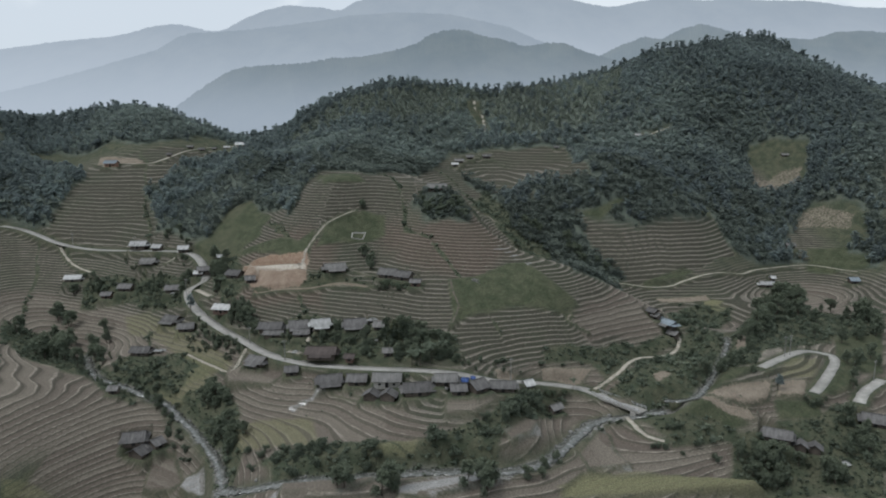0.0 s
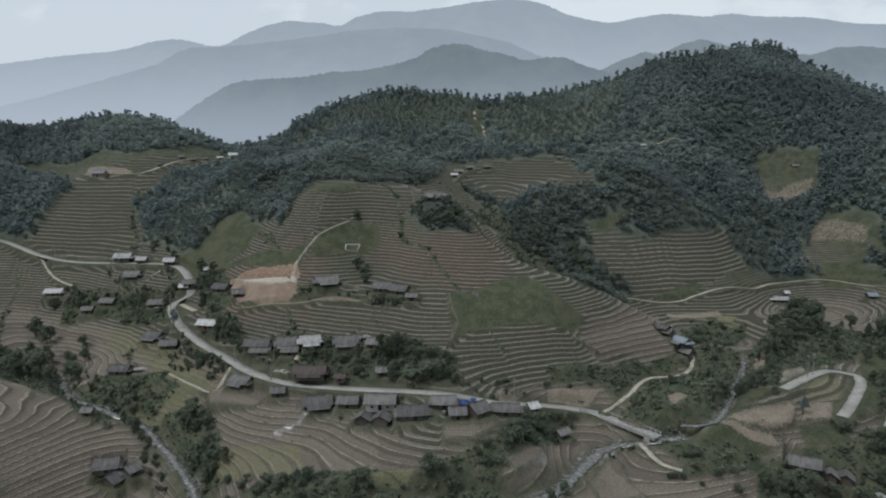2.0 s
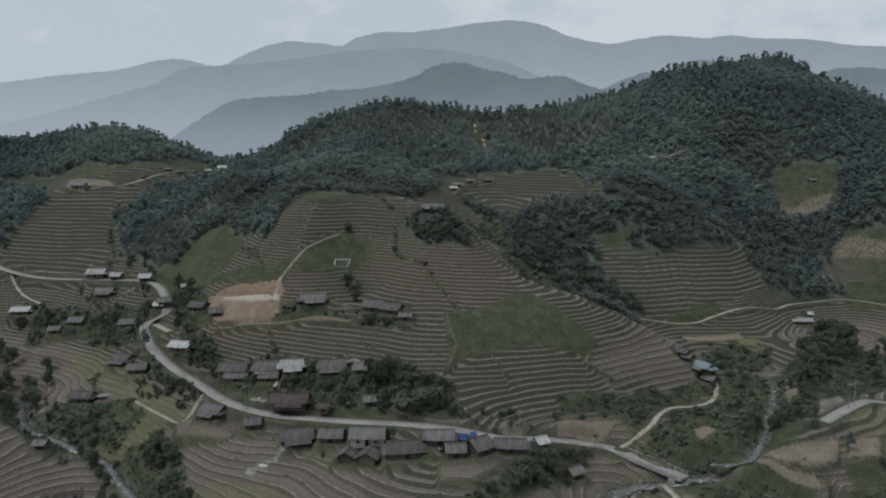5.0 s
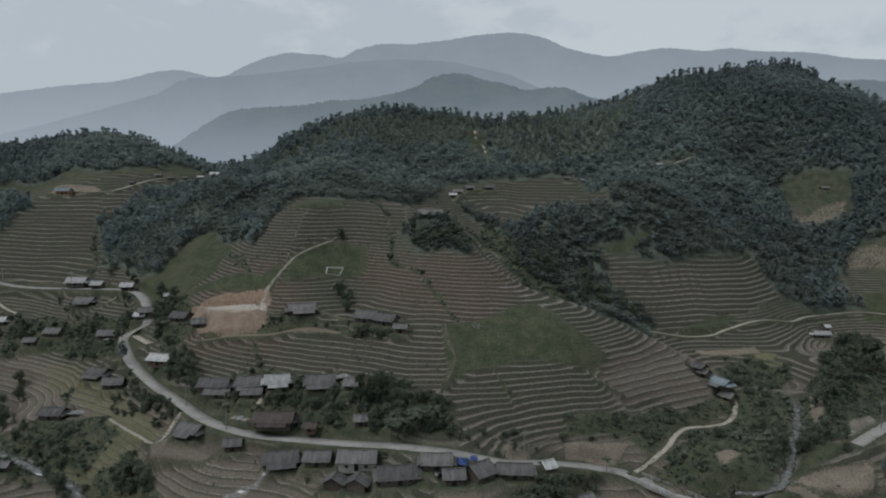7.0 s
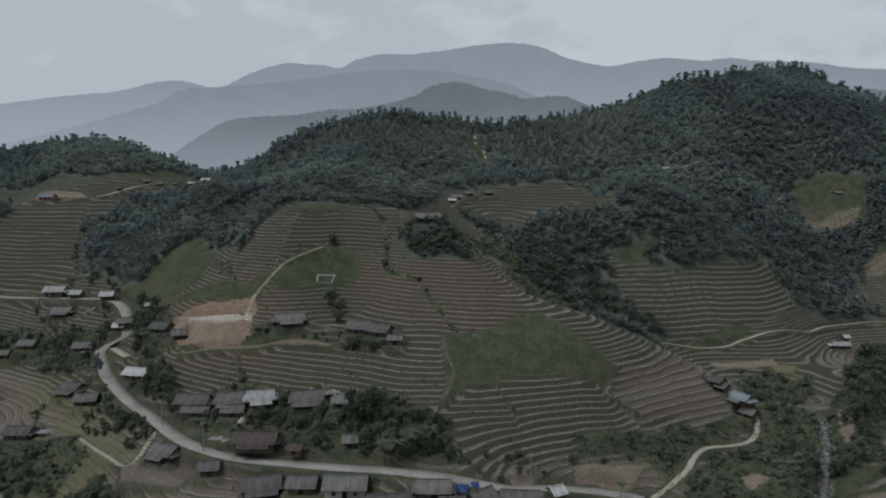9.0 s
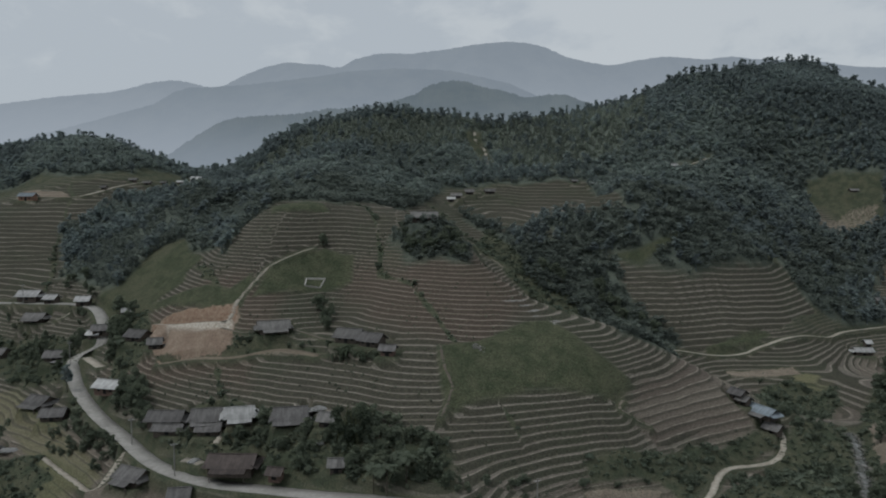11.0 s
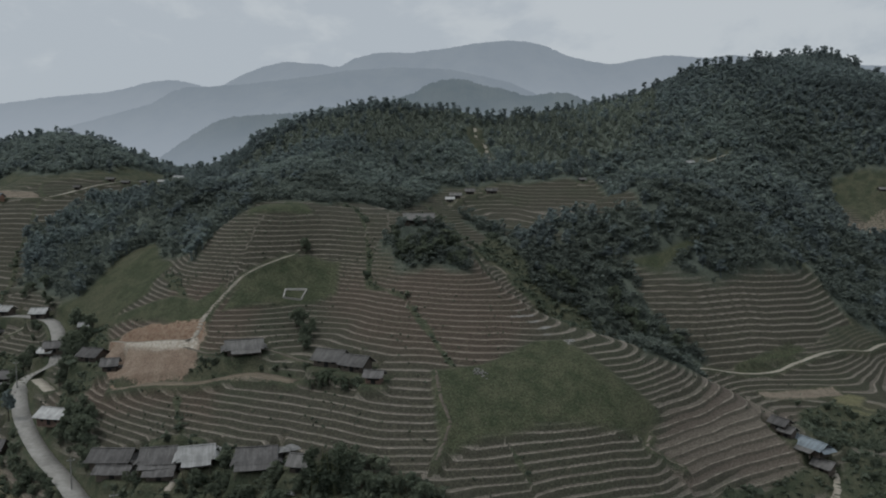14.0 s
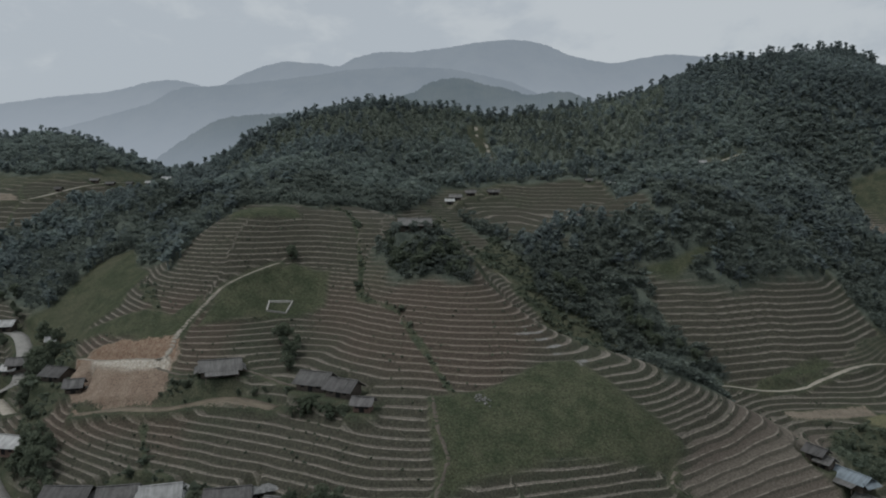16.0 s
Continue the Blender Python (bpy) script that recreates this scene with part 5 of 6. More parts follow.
LEAVES = {"pine": HAZY_PINE, "crest": HAZY_PINE, "young": SUNLIT_PINE, "broad": HAZY_BROAD, "scrub": SCRUB}
TREES = {}
for shape, count, size in (("pine", 700, 0.040), ("broad", 1000, 0.044), ("scrub", 600, 0.066)):
    for k in range(4):
        r = np.random.default_rng(100 + k)
        cv, cf, ct = crown_arrays(r, shape, count, size)
        tv, tf = trunk_arrays(r, shape)
        TREES.setdefault(shape, []).append((mesh_from("crown", cv, cf, GROVE if shape == "broad" else LEAVES[shape], ct), mesh_from("trunk", tv, tf, BARK)))


def plant_tree(shape, x, y, height, rng):
    crown, trunk = TREES[shape][rng.integers(4)]
    name = {"pine": "pine_tree", "broad": "tree", "scrub": "bush"}[shape]
    label = {"pine": "slender dark green pine on the slope", "broad": "leafy dark green tree beside the village fields", "scrub": "low dense green bush beside the terraces"}[shape]
    tree = tagged(new(name), label, "bush" if shape == "scrub" else "tree", group=name + "s of the valley")
    wide = height * rng.uniform(0.8, 1.2)
    tree.matrix_world = pose(x, y, ground_at(x, y) - 0.05, 0, 0, rng.uniform(0, 360)) @ Matrix.Diagonal((wide, wide, height, 1))
    for n, me in (("trunk", trunk), ("crown", crown)):
        new(n, me).parent = tree
    return tree


def plant_banana(x, y, height, rng):
    plant = tagged(new("banana_plant"), "banana plant with broad drooping green leaves", "banana plant", group="banana plants")
    plant.matrix_world = pose(x, y, ground_at(x, y) - 0.05, 0, 0, rng.uniform(0, 360)) @ Matrix.Diagonal((height, height, height, 1))
    stem, leaf = BANANA
    new("stem", stem).parent = plant
    for k in range(8):
        o = new("leaf", leaf)
        o.parent = plant
        o.matrix_local = pose(0, 0, 0.5 + 0.02 * k, 0, 0, 137.5 * k)
    return plant


bv, bf = [], []
for k in range(7):
    u = k / 6
    w = 0.085 * math.sin(math.pi * min(1, 0.12 + 0.88 * u)) + 0.008
    x, z = 0.04 + 0.55 * u, 0.45 * u - 0.62 * u * u
    bv += [(x, -w, z - 0.03), (x, 0, z), (x, w, z - 0.03)]
    if k:
        n = 3 * k
        bf += [(n - 3, n, n + 1, n - 2), (n - 2, n + 1, n + 2, n - 1)]
sv, sf = [], []
for k in range(6):
    a = k * 1.0472
    sv += [(0.05 * math.cos(a), 0.05 * math.sin(a), 0), (0.03 * math.cos(a), 0.03 * math.sin(a), 0.62)]
    b = (k + 1) % 6
    sf.append((2 * k, 2 * b, 2 * b + 1, 2 * k + 1))
BANANA = (mesh_from("stem", sv, sf, SCRUB, np.full(12, 0.5)), mesh_from("leaf", bv, bf, FRUITLEAF, np.full(len(bv), 0.4)))


def random_inside(outline, rng):
    xs, ys = [p[0] for p in outline], [p[1] for p in outline]
    for _ in range(200):
        x, y = rng.uniform(min(xs), max(xs)), rng.uniform(min(ys), max(ys))
        if inside(np.array([x]), np.array([y]), outline, 0.1)[0] > 0.5:
            return x, y
    return sum(xs) / len(xs), sum(ys) / len(ys)


def near_house(x, y, gap=1.2):
    for h in HOUSES:
        c, s = math.cos(radians(h[4])), math.sin(radians(h[4]))
        u, v = (x - h[0]) * c + (y - h[1]) * s, (y - h[1]) * c - (x - h[0]) * s
        if abs(u) < h[2] / 2 + gap and abs(v) < h[3] / 2 + gap:
            return True
    return False


road_points = np.concatenate([road_line, loop_line, side_line])
way_points = np.concatenate([bed[0] for bed in path_beds])
water_points = np.concatenate([r[0][0] for r in RIVERS])


def on_way(x, y, gap=3.2):
    return np.hypot(*(road_points - (x, y)).T).min() < gap or np.hypot(*(way_points - (x, y)).T).min() < gap - 1.4 or np.hypot(*(water_points - (x, y)).T).min() < gap - 1.2


rng = np.random.default_rng(7)
shrubs = []
for outline, count, shape, low, high in GROVES:
    for _ in range(count):
        x, y = random_inside(outline, rng)
        if near_house(x, y) or on_way(x, y):
            continue
        height = rng.uniform(low, high)
        if shape == "shrub":
            shrubs.append((x, y, ground_at(x, y) - 0.1, height))
        elif shape == "banana":
            plant_banana(x, y, height, rng)
        else:
            plant_tree(shape, x, y, height, rng)


# The woods: thousands of trees, too many to count.
def woods(name, label, spots, shape, count, size, rng, spread=1.0, leaf=None):
    kinds = []
    for k in range(6):
        cv, cf, ct = crown_arrays(rng, shape, count, size)
        tv, tf = trunk_arrays(rng, shape, 0)
        if shape in ("young", "scrub"):
            tv, tf = tv[:0], tf[:0]
        kinds.append((np.concatenate([cv, tv]), np.concatenate([cf, tf + len(cv)]), np.concatenate([ct, np.full(len(tv), 0.1)])))
    vs, fs, ts, own, n = [], [], [], [], 0
    for x, y, z, h in spots:
        v, f, t = kinds[rng.integers(6)]
        w, a = h * rng.uniform(0.8, 1.25) * spread, rng.uniform(0, 6.283)
        c, s = math.cos(a), math.sin(a)
        vs.append(np.stack([x + w * (v[:, 0] * c - v[:, 1] * s), y + w * (v[:, 0] * s + v[:, 1] * c), z + h * v[:, 2]], 1))
        fs.append(f + n)
        ts.append(np.clip(t + rng.normal(0, 0.08), 0, 1))
        own.append(np.full(len(v), np.clip(rng.normal(0, 0.45), -1, 1)))
        n += len(v)
    me = mesh_from(name, np.concatenate(vs), np.concatenate(fs), leaf or LEAVES[shape], np.concatenate(ts))
    layer = me.attributes.new("tree", "FLOAT", "POINT")
    layer.data.foreach_set("value", np.concatenate(own).astype(np.float32))
    return tagged(new(name, me), label, "forest", kind="stuff")


def mask_at(mask, x, y):
    i, j = np.searchsorted(XS, x) - 1, np.searchsorted(YS, y) - 1
    return mask[np.clip(j, 0, mask.shape[0] - 1), np.clip(i, 0, mask.shape[1] - 1)]


def scatter(mask, x0, x1, y0, y1, gap, rng, keep=0.35):
    gx, gy = np.meshgrid(np.arange(x0, x1, gap), np.arange(y0, y1, gap))
    gx = gx.ravel() + rng.uniform(-0.5, 0.5, gx.size) * gap
    gy = gy.ravel() + rng.uniform(-0.5, 0.5, gy.size) * gap
    ok = mask_at(mask, gx, gy) > keep
    return gx[ok], gy[ok]


rng = np.random.default_rng(11)
fx, fy = (np.concatenate(v) for v in zip(scatter(FORESTED, -400, 430, 225, 455, 3.0, rng), scatter(FORESTED, -400, 430, 455, 606, 3.4, rng)))
more = scatter(FORESTED, 150, 345, 425, 600, 3.6, rng)
fx, fy = np.concatenate([fx, more[0]]), np.concatenate([fy, more[1]])
kind = fbm(fx, fy, 70, 41) + smooth(470, 560, fy) * 0.15
# trees inside the painted sun patch are conical pines with lighter leaves
saddle_sun = inside(fx + 14 * (fbm(fx, fy, 20, 43) - 0.5), fy + 14 * (fbm(fx, fy, 20, 44) - 0.5), SUNLIT_SADDLE, 6.0)
low_ground = ((fy < 352) & (fx > -45)) | ((fy < 400) & (np.abs(fx + 10) < 45))
thin = inside(fx, fy, THIN_WOOD, 4.0) > 0.5
pines, young, leafy, crests = [], [], [], []  # x, y, foot, height
for x, y, p, in_sun, low, sparse in zip(fx, fy, kind, saddle_sun, low_ground, thin):
    if sparse and rng.uniform() < 0.12:
        continue
    z = ground_at(x, y) - 0.2
    if in_sun > 0.5 and rng.uniform() < 0.85:
        young.append((x, y, z, rng.uniform(3.6, 6.5)))
    elif x < -60 and y < 430 and p + rng.normal(0, 0.12) > 0.44:
        pines.append((x, y, z, rng.uniform(4.0, 8.0)))
    elif low or sparse:
        leafy.append((x, y, z, rng.uniform(2.4, 4.4)))
    elif p + rng.normal(0, 0.07) > 0.55:
        pines.append((x, y, z, rng.uniform(4.6, 7.4)))
    else:
        leafy.append((x, y, z, rng.uniform(3.2, 5.4) + 2.2 * (rng.uniform() < 0.12)))
# tall pines stand singly along the crests of the hills
bearing = np.radians(np.arange(-37.0, 37.0, 0.36))
reach = np.arange(300.0, 640.0, 3.0)
rx, ry = reach[:, None] * np.sin(bearing) + 2.0, reach[:, None] * np.cos(bearing) + 60.0
crest = np.argmax(np.where(mask_at(FORESTED, rx, ry) > 0.35, (mask_at(GROUND, rx, ry) - 80.0) / reach[:, None], -9.0), axis=0)
for k, c in enumerate(crest):
    for _ in range(2):
        x, y = rx[c, k] + rng.normal(0, 2.0), ry[c, k] + rng.normal(-3.0, 5.0)
        if mask_at(FORESTED, x, y) > 0.35 and rng.uniform() < 0.7:
            crests.append((x, y, ground_at(x, y) - 0.2, rng.uniform(7.5, 11.0) + (1.5 if x > 150 else 0.0)))
# the gully below the crest is packed with lower growth
gx, gy = scatter(FORESTED, -45, 130, 260, 372, 2.7, rng)
gully = [(x, y, ground_at(x, y) - 0.2, rng.uniform(2.2, 4.2)) for x, y in zip(gx, gy)]
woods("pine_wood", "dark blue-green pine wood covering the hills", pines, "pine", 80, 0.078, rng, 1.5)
woods("young_pine_wood", "conical pines on the saddle, tinted lighter for a patch of sun", young, "young", 84, 0.074, rng, 1.4)
# one broadleaf wood in two leaf colours, with more haze painted beyond y 425
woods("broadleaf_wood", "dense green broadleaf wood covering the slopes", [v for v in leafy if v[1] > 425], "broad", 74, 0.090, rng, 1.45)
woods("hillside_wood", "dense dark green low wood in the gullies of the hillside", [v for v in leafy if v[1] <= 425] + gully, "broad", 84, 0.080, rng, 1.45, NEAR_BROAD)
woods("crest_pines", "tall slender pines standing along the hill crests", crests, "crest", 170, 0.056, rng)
# weeds grow ragged along the terrace banks
bx, by = scatter(RISER * STEPPED, -130, 125, 205, 345, 1.5, rng, 0.55)
keep = rng.uniform(size=len(bx)) < 0.16 + 0.35 * (fbm(bx, by, 22, 61) > 0.52)
weeds = [(x, y, ground_at(x, y) - 0.05, rng.uniform(0.25, 0.7)) for x, y in zip(bx[keep], by[keep])]
woods("terrace_weeds", "ragged tufts of weeds along the terrace banks", weeds, "scrub", 8, 0.40, rng)
woods("village_shrubs", "leafy green shrubs crowding round the village houses", shrubs, "broad", 220, 0.075, rng, leaf=GROVE)
sx, sy = scatter(WILD, -220, 260, 165, 420, 1.55, rng, 0.5)
low = [(x, y, ground_at(x, y) - 0.1, rng.uniform(0.35, 1.1) * (2.4 if rng.uniform() < 0.18 else 1)) for x, y in zip(sx, sy) if not near_house(x, y, 0.3) and not on_way(x, y, 2.6)]
woods("scrub_thicket", "tangled green scrub between fields and streams", low, "scrub", 20, 0.27, rng, 1.3)


# ---------------------------------------------------------------- houses
ROOFS = {"pale": ROOF_PALE, "grey": ROOF_GREY, "dark": ROOF_DARK, "light": ROOF_PALE, "blue": ROOF_BLUE, "brown": ROOF_BROWN, "teal": ROOF_BLUE}
WALLS = {"timber": TIMBER, "plaster": PLASTER, "brick": BRICKWALL, "orange": ORANGE}
ROOF_WORDS = {"pale": "pale sheet-metal", "grey": "grey sheet", "dark": "dark weathered", "light": "light grey sheet", "blue": "blue-grey metal", "brown": "dark brown", "teal": "blue-green metal"}
WALL_WORDS = {"timber": "dark timber", "plaster": "pale plastered", "brick": "red-brown brick", "orange": "orange brick"}


def slab_roof(corners, thick, mat, parent, name="roof"):
    """A sheet roof through four corners, a little sagged and uneven, with a thickness."""
    bm = bmesh.new()
    a, b, c, d = (Vector(p) for p in corners)
    n = 6
    top = []
    for i in range(n + 1):
        u = i / n
        p, q = a.lerp(b, u), d.lerp(c, u)
        dip = 0.09 * math.sin(math.pi * u) + 0.03 * math.sin(9 * u + p.x)
        top.append([bm.verts.new(v - Vector((0, 0, dip + h))) for v, h in ((p, 0), (q, 0.02), (q, thick), (p, thick))])
    for p, q in zip(top, top[1:]):
        for k in range(4):
            bm.faces.new((p[k], p[(k + 1) % 4], q[(k + 1) % 4], q[k]))
    bm.faces.new(top[0])
    bm.faces.new(top[-1])
    bmesh.ops.recalc_face_normals(bm, faces=bm.faces)
    return part(name, bm, mat, parent)


def house(x, y, length, depth, turn, roof, wall, eave):
    depth *= 0.88
    label = f"{WALL_WORDS[wall]} village house with a {ROOF_WORDS[roof]} gable roof"
    thing = tagged(new("house"), label, "house", group="houses of the village")
    thing.matrix_world = pose(x, y, float(land(x, y)), 0, 0, turn)
    rng = np.random.default_rng(int(1000 + 7 * abs(x) + 13 * y))
    over = 0.9
    l, d, t = length / 2 - 0.7, depth / 2 - over, 0.18
    rise = (0.21 + 0.06 * rng.uniform()) * depth
    peak = eave + rise
    for y0, y1, x0, x1, n in ((-d, -d + t, -l, l, "front"), (d - t, d, -l, l, "back"), (-d + t, d - t, -l, -l + t, "end"), (-d + t, d - t, l - t, l, "end")):
        bm = bmesh.new()
        box_into(bm, x0, x1, y0, y1, -0.6, eave)
        if n == "end":
            tip = [bm.verts.new((xx, yy, zz)) for xx in (x0, x1) for yy, zz in ((y0, eave), (y1, eave), (0, peak - 0.32))]
            bm.faces.new(tip[:3])
            bm.faces.new(tip[:2:-1])
            for a, b in ((0, 1), (1, 2), (2, 0)):
                bm.faces.new((tip[a], tip[b], tip[b + 3], tip[a + 3]))
        part("wall", bm, WALLS[wall], thing)
    mat = ROOFS[roof]
    low = eave - 0.30
    h = length / 2
    for s in (-1, 1):
        slab_roof(((-h, 0, peak), (h, 0, peak), (h, s * depth / 2, low), (-h, s * depth / 2, low)), 0.09, mat, thing)
    if wall == "timber" and length > 7.5:
        # low skirts close the gable ends, and a lean-to stands at the back or side
        for s in (-1, 1):
            slab_roof(((s * (h - 0.6), -depth / 2 + 0.5, eave + 0.25), (s * (h - 0.6), depth / 2 - 0.5, eave + 0.25), (s * (h + 0.9), depth / 2 - 0.2, low - 0.25), (s * (h + 0.9), -depth / 2 + 0.2, low - 0.25)), 0.07, mat, thing, "end_roof")
        if rng.uniform() < 0.6:
            s = -1 if rng.uniform() < 0.6 else 1
            w, c = rng.uniform(0.65, 0.92) * length, rng.uniform(-0.05, 0.05) * length
            y0, y1 = s * (depth / 2 - 0.3), s * (depth / 2 + 1.7)
            slab_roof(((c - w / 2, y0, low + 0.02), (c + w / 2, y0, low + 0.02), (c + w / 2, y1, low - 0.55), (c - w / 2, y1, low - 0.55)), 0.07, ROOF_GREY if rng.uniform() < 0.4 else mat, thing, "lean_to_roof")
            for k in (-1, 1):
                bm = bmesh.new()
                box_into(bm, c + k * (w / 2 - 0.2) - 0.08, c + k * (w / 2 - 0.2) + 0.08, min(y1 - s * 0.3, y1 - s * 0.45), max(y1 - s * 0.3, y1 - s * 0.45), -0.8, low - 0.55)
                part("post", bm, TIMBER, thing)
    bm = bmesh.new()
    box_into(bm, -h, h, -0.17, 0.17, peak - 0.06, peak + 0.06)
    part("ridge_cap", bm, mat, thing)
    for c, w, h0, h1, n in ((0, 1.1, 0.0, min(1.8, eave - 0.1), "door"), (-0.55 * l, 0.9, 0.8, 1.5, "window"), (0.55 * l, 0.9, 0.8, 1.5, "window")):
        bm = bmesh.new()
        box_into(bm, c - w / 2, c + w / 2, -d - 0.03, -d + 0.02, h0, h1)
        part(n, bm, DARK, thing)
    if roof in ("dark", "grey") and rng.uniform() < 0.5:
        # a few lighter sheets patched into the roof
        for _ in range(int(rng.integers(1, 4))):
            u, s = rng.uniform(-0.4, 0.4) * length, rng.choice((-1, 1))
            f0, f1 = 0.15, rng.uniform(0.5, 0.9)
            za, zb = peak + (low - peak) * f0 + 0.03, peak + (low - peak) * f1 + 0.03
            slab_roof(((u - 0.5, s * f0 * depth / 2, za), (u + 0.5, s * f0 * depth / 2, za), (u + 0.5, s * f1 * depth / 2, zb), (u - 0.5, s * f1 * depth / 2, zb)), 0.03, ROOF_GREY, thing, "patch_sheet")
    return thing


for spec in HOUSES:
    house(*spec)


# ---------------------------------------------------------------- bridge, poles and small things
(bx0, by0), (bx1, by1) = BRIDGE
span_length = math.hypot(bx1 - bx0, by1 - by0)
bridge_z = float(road_z[-1]) + 0.05
bridge = tagged(new("bridge"), "concrete road bridge with pale steel railings over the stream", "bridge")
bridge.matrix_world = pose((bx0 + bx1) / 2, (by0 + by1) / 2, bridge_z, 0, 0, math.degrees(math.atan2(by1 - by0, bx1 - bx0)))
bm = bmesh.new()
box_into(bm, -span_length / 2 - 2.5, span_length / 2 + 2.5, -2.2, 2.2, -0.55, 0.0)
part("deck", bm, CONCRETE, bridge)
for s in (-1, 1):
    bm = bmesh.new()
    box_into(bm, s * span_length / 2 - 1.0, s * span_length / 2 + 1.0, -2.5, 2.5, -5.5, -0.55)
    part("abutment", bm, CONCRETE, bridge)
    for h in (0.55, 1.05):
        bm = bmesh.new()
        box_into(bm, -span_length / 2 - 2, span_length / 2 + 2, s * 2.1 - 0.06, s * 2.1 + 0.06, h, h + 0.12)
        part("rail", bm, STEEL, bridge)
    count = int(span_length / 1.8) + 2
    for k in range(count + 1):
        x = -span_length / 2 - 2 + (span_length + 4) * k / count
        bm = bmesh.new()
        box_into(bm, x - 0.08, x + 0.08, s * 2.1 - 0.08, s * 2.1 + 0.08, 0, 1.2)
        part("post", bm, STEEL, bridge)


def cylinder(bm, x, y, z0, z1, r0, r1, sides=8):
    rings = [[bm.verts.new((x + r * math.cos(6.2832 * k / sides), y + r * math.sin(6.2832 * k / sides), z)) for k in range(sides)] for z, r in ((z0, r0), (z1, r1))]
    for k in range(sides):
        bm.faces.new((rings[0][k], rings[0][(k + 1) % sides], rings[1][(k + 1) % sides], rings[1][k]))
    bm.faces.new(rings[1])


first_pole = None
for x, y in POLES:
    if first_pole is None:
        pole = tagged(new("utility_pole"), "slender pale concrete utility pole beside the road", "utility pole", group="utility poles along the road")
        bm = bmesh.new()
        cylinder(bm, 0, 0, -0.4, 8.2, 0.17, 0.10)
        part("shaft", bm, ROCK, pole)
        bm = bmesh.new()
        box_into(bm, -0.8, 0.8, -0.05, 0.05, 7.5, 7.62)
        part("crossarm", bm, STEEL, pole)
        for k in (-0.7, 0.0, 0.7):
            bm = bmesh.new()
            cylinder(bm, k, 0, 7.62, 7.85, 0.05, 0.04, 6)
            part("insulator", bm, PLASTER, pole)
        pole.matrix_world = pose(x, y, ground_at(x, y), 0, 0, 20)
        first_pole = pole
    else:
        copy_thing(first_pole, pose(x, y, ground_at(x, y), 0, 0, 20))

# Low kerb of a new foundation in the meadow.
qx = sum(p[0] for p in FRAME) / 4
qy = sum(p[1] for p in FRAME) / 4
qz = ground_at(qx, qy)
foundation = tagged(new("foundation"), "square foundation kerb of pale concrete in the meadow", "foundation")
foundation.location = (qx, qy, qz)
for k in range(4):
    (ax, ay), (cx, cy) = FRAME[k], FRAME[(k + 1) % 4]
    d = math.hypot(cx - ax, cy - ay)
    za, zc = ground_at(ax, ay), ground_at(cx, cy)
    bm = bmesh.new()
    ux, uy = (cx - ax) / d * 0.2, (cy - ay) / d * 0.2
    lower = [(ax + uy, ay - ux, za), (cx + uy, cy - ux, zc), (cx - uy, cy + ux, zc), (ax - uy, ay + ux, za)]
    v = [bm.verts.new((p[0] - qx, p[1] - qy, p[2] - qz + h)) for h in (-0.4, 0.3) for p in lower]
    for f in ((3, 2, 1, 0), (4, 5, 6, 7), (0, 1, 5, 4), (1, 2, 6, 5), (2, 3, 7, 6), (3, 0, 4, 7)):
        bm.faces.new([v[n] for n in f])
    part("kerb", bm, CONCRETE, foundation)


def draped(name, label, x, y, size, mat, seed, height=0.55):
    """A sheet thrown over a low pile."""
    rng = np.random.default_rng(seed)
    bm = bmesh.new()
    n = 7
    rows = []
    for j in range(n):
        row = []
        for i in range(n):
            u, v = i / (n - 1) * 2 - 1, j / (n - 1) * 2 - 1
            h = height * max(0.0, 1 - 0.8 * max(u * u, v * v)) + rng.uniform(-0.16, 0.16)
            row.append(bm.verts.new((u * size + rng.uniform(-0.2, 0.2), v * size * 0.7, max(0.03, h))))
        rows.append(row)
    for j in range(n - 1):
        for i in range(n - 1):
            bm.faces.new((rows[j][i], rows[j][i + 1], rows[j + 1][i + 1], rows[j + 1][i]))
    bmesh.ops.solidify(bm, geom=bm.faces[:], thickness=0.03)
    ob = part(name, bm, mat)
    ob.location = (x, y, ground_at(x, y) - 0.02)
    ob.rotation_euler = (0, 0, rng.uniform(0, 3))
    return tagged(ob, label, "tarpaulin")


for k, (x, y, size, colour) in enumerate(SHEETS):
    draped("tarpaulin", {"blue": "blue tarpaulin draped beside the houses", "white": "white plastic sheet thrown over a low heap"}[colour], x, y, size, TARP if colour == "blue" else ROOF_PALE, k)

heap = tagged(new("stone_heap"), "low heap of pale field stones in the meadow", "stones")
hx, hy = STONE_HEAP
heap.location = (hx, hy, ground_at(hx, hy))
rng = np.random.default_rng(3)
for k in range(40):
    x, y = rng.normal(0, 0.8), rng.normal(0, 0.7)
    r = rng.uniform(0.12, 0.32)
    bm = bmesh.new()
    bmesh.ops.create_icosphere(bm, subdivisions=1, radius=r)
    for v in bm.verts:
        v.co = v.co * rng.uniform(0.75, 1.2)
        v.co.z *= 0.65
    stone = part("stone", bm, ROCK, heap)
    stone.location = (x, y, ground_at(hx + x, hy + y) - ground_at(hx, hy) + 0.05)

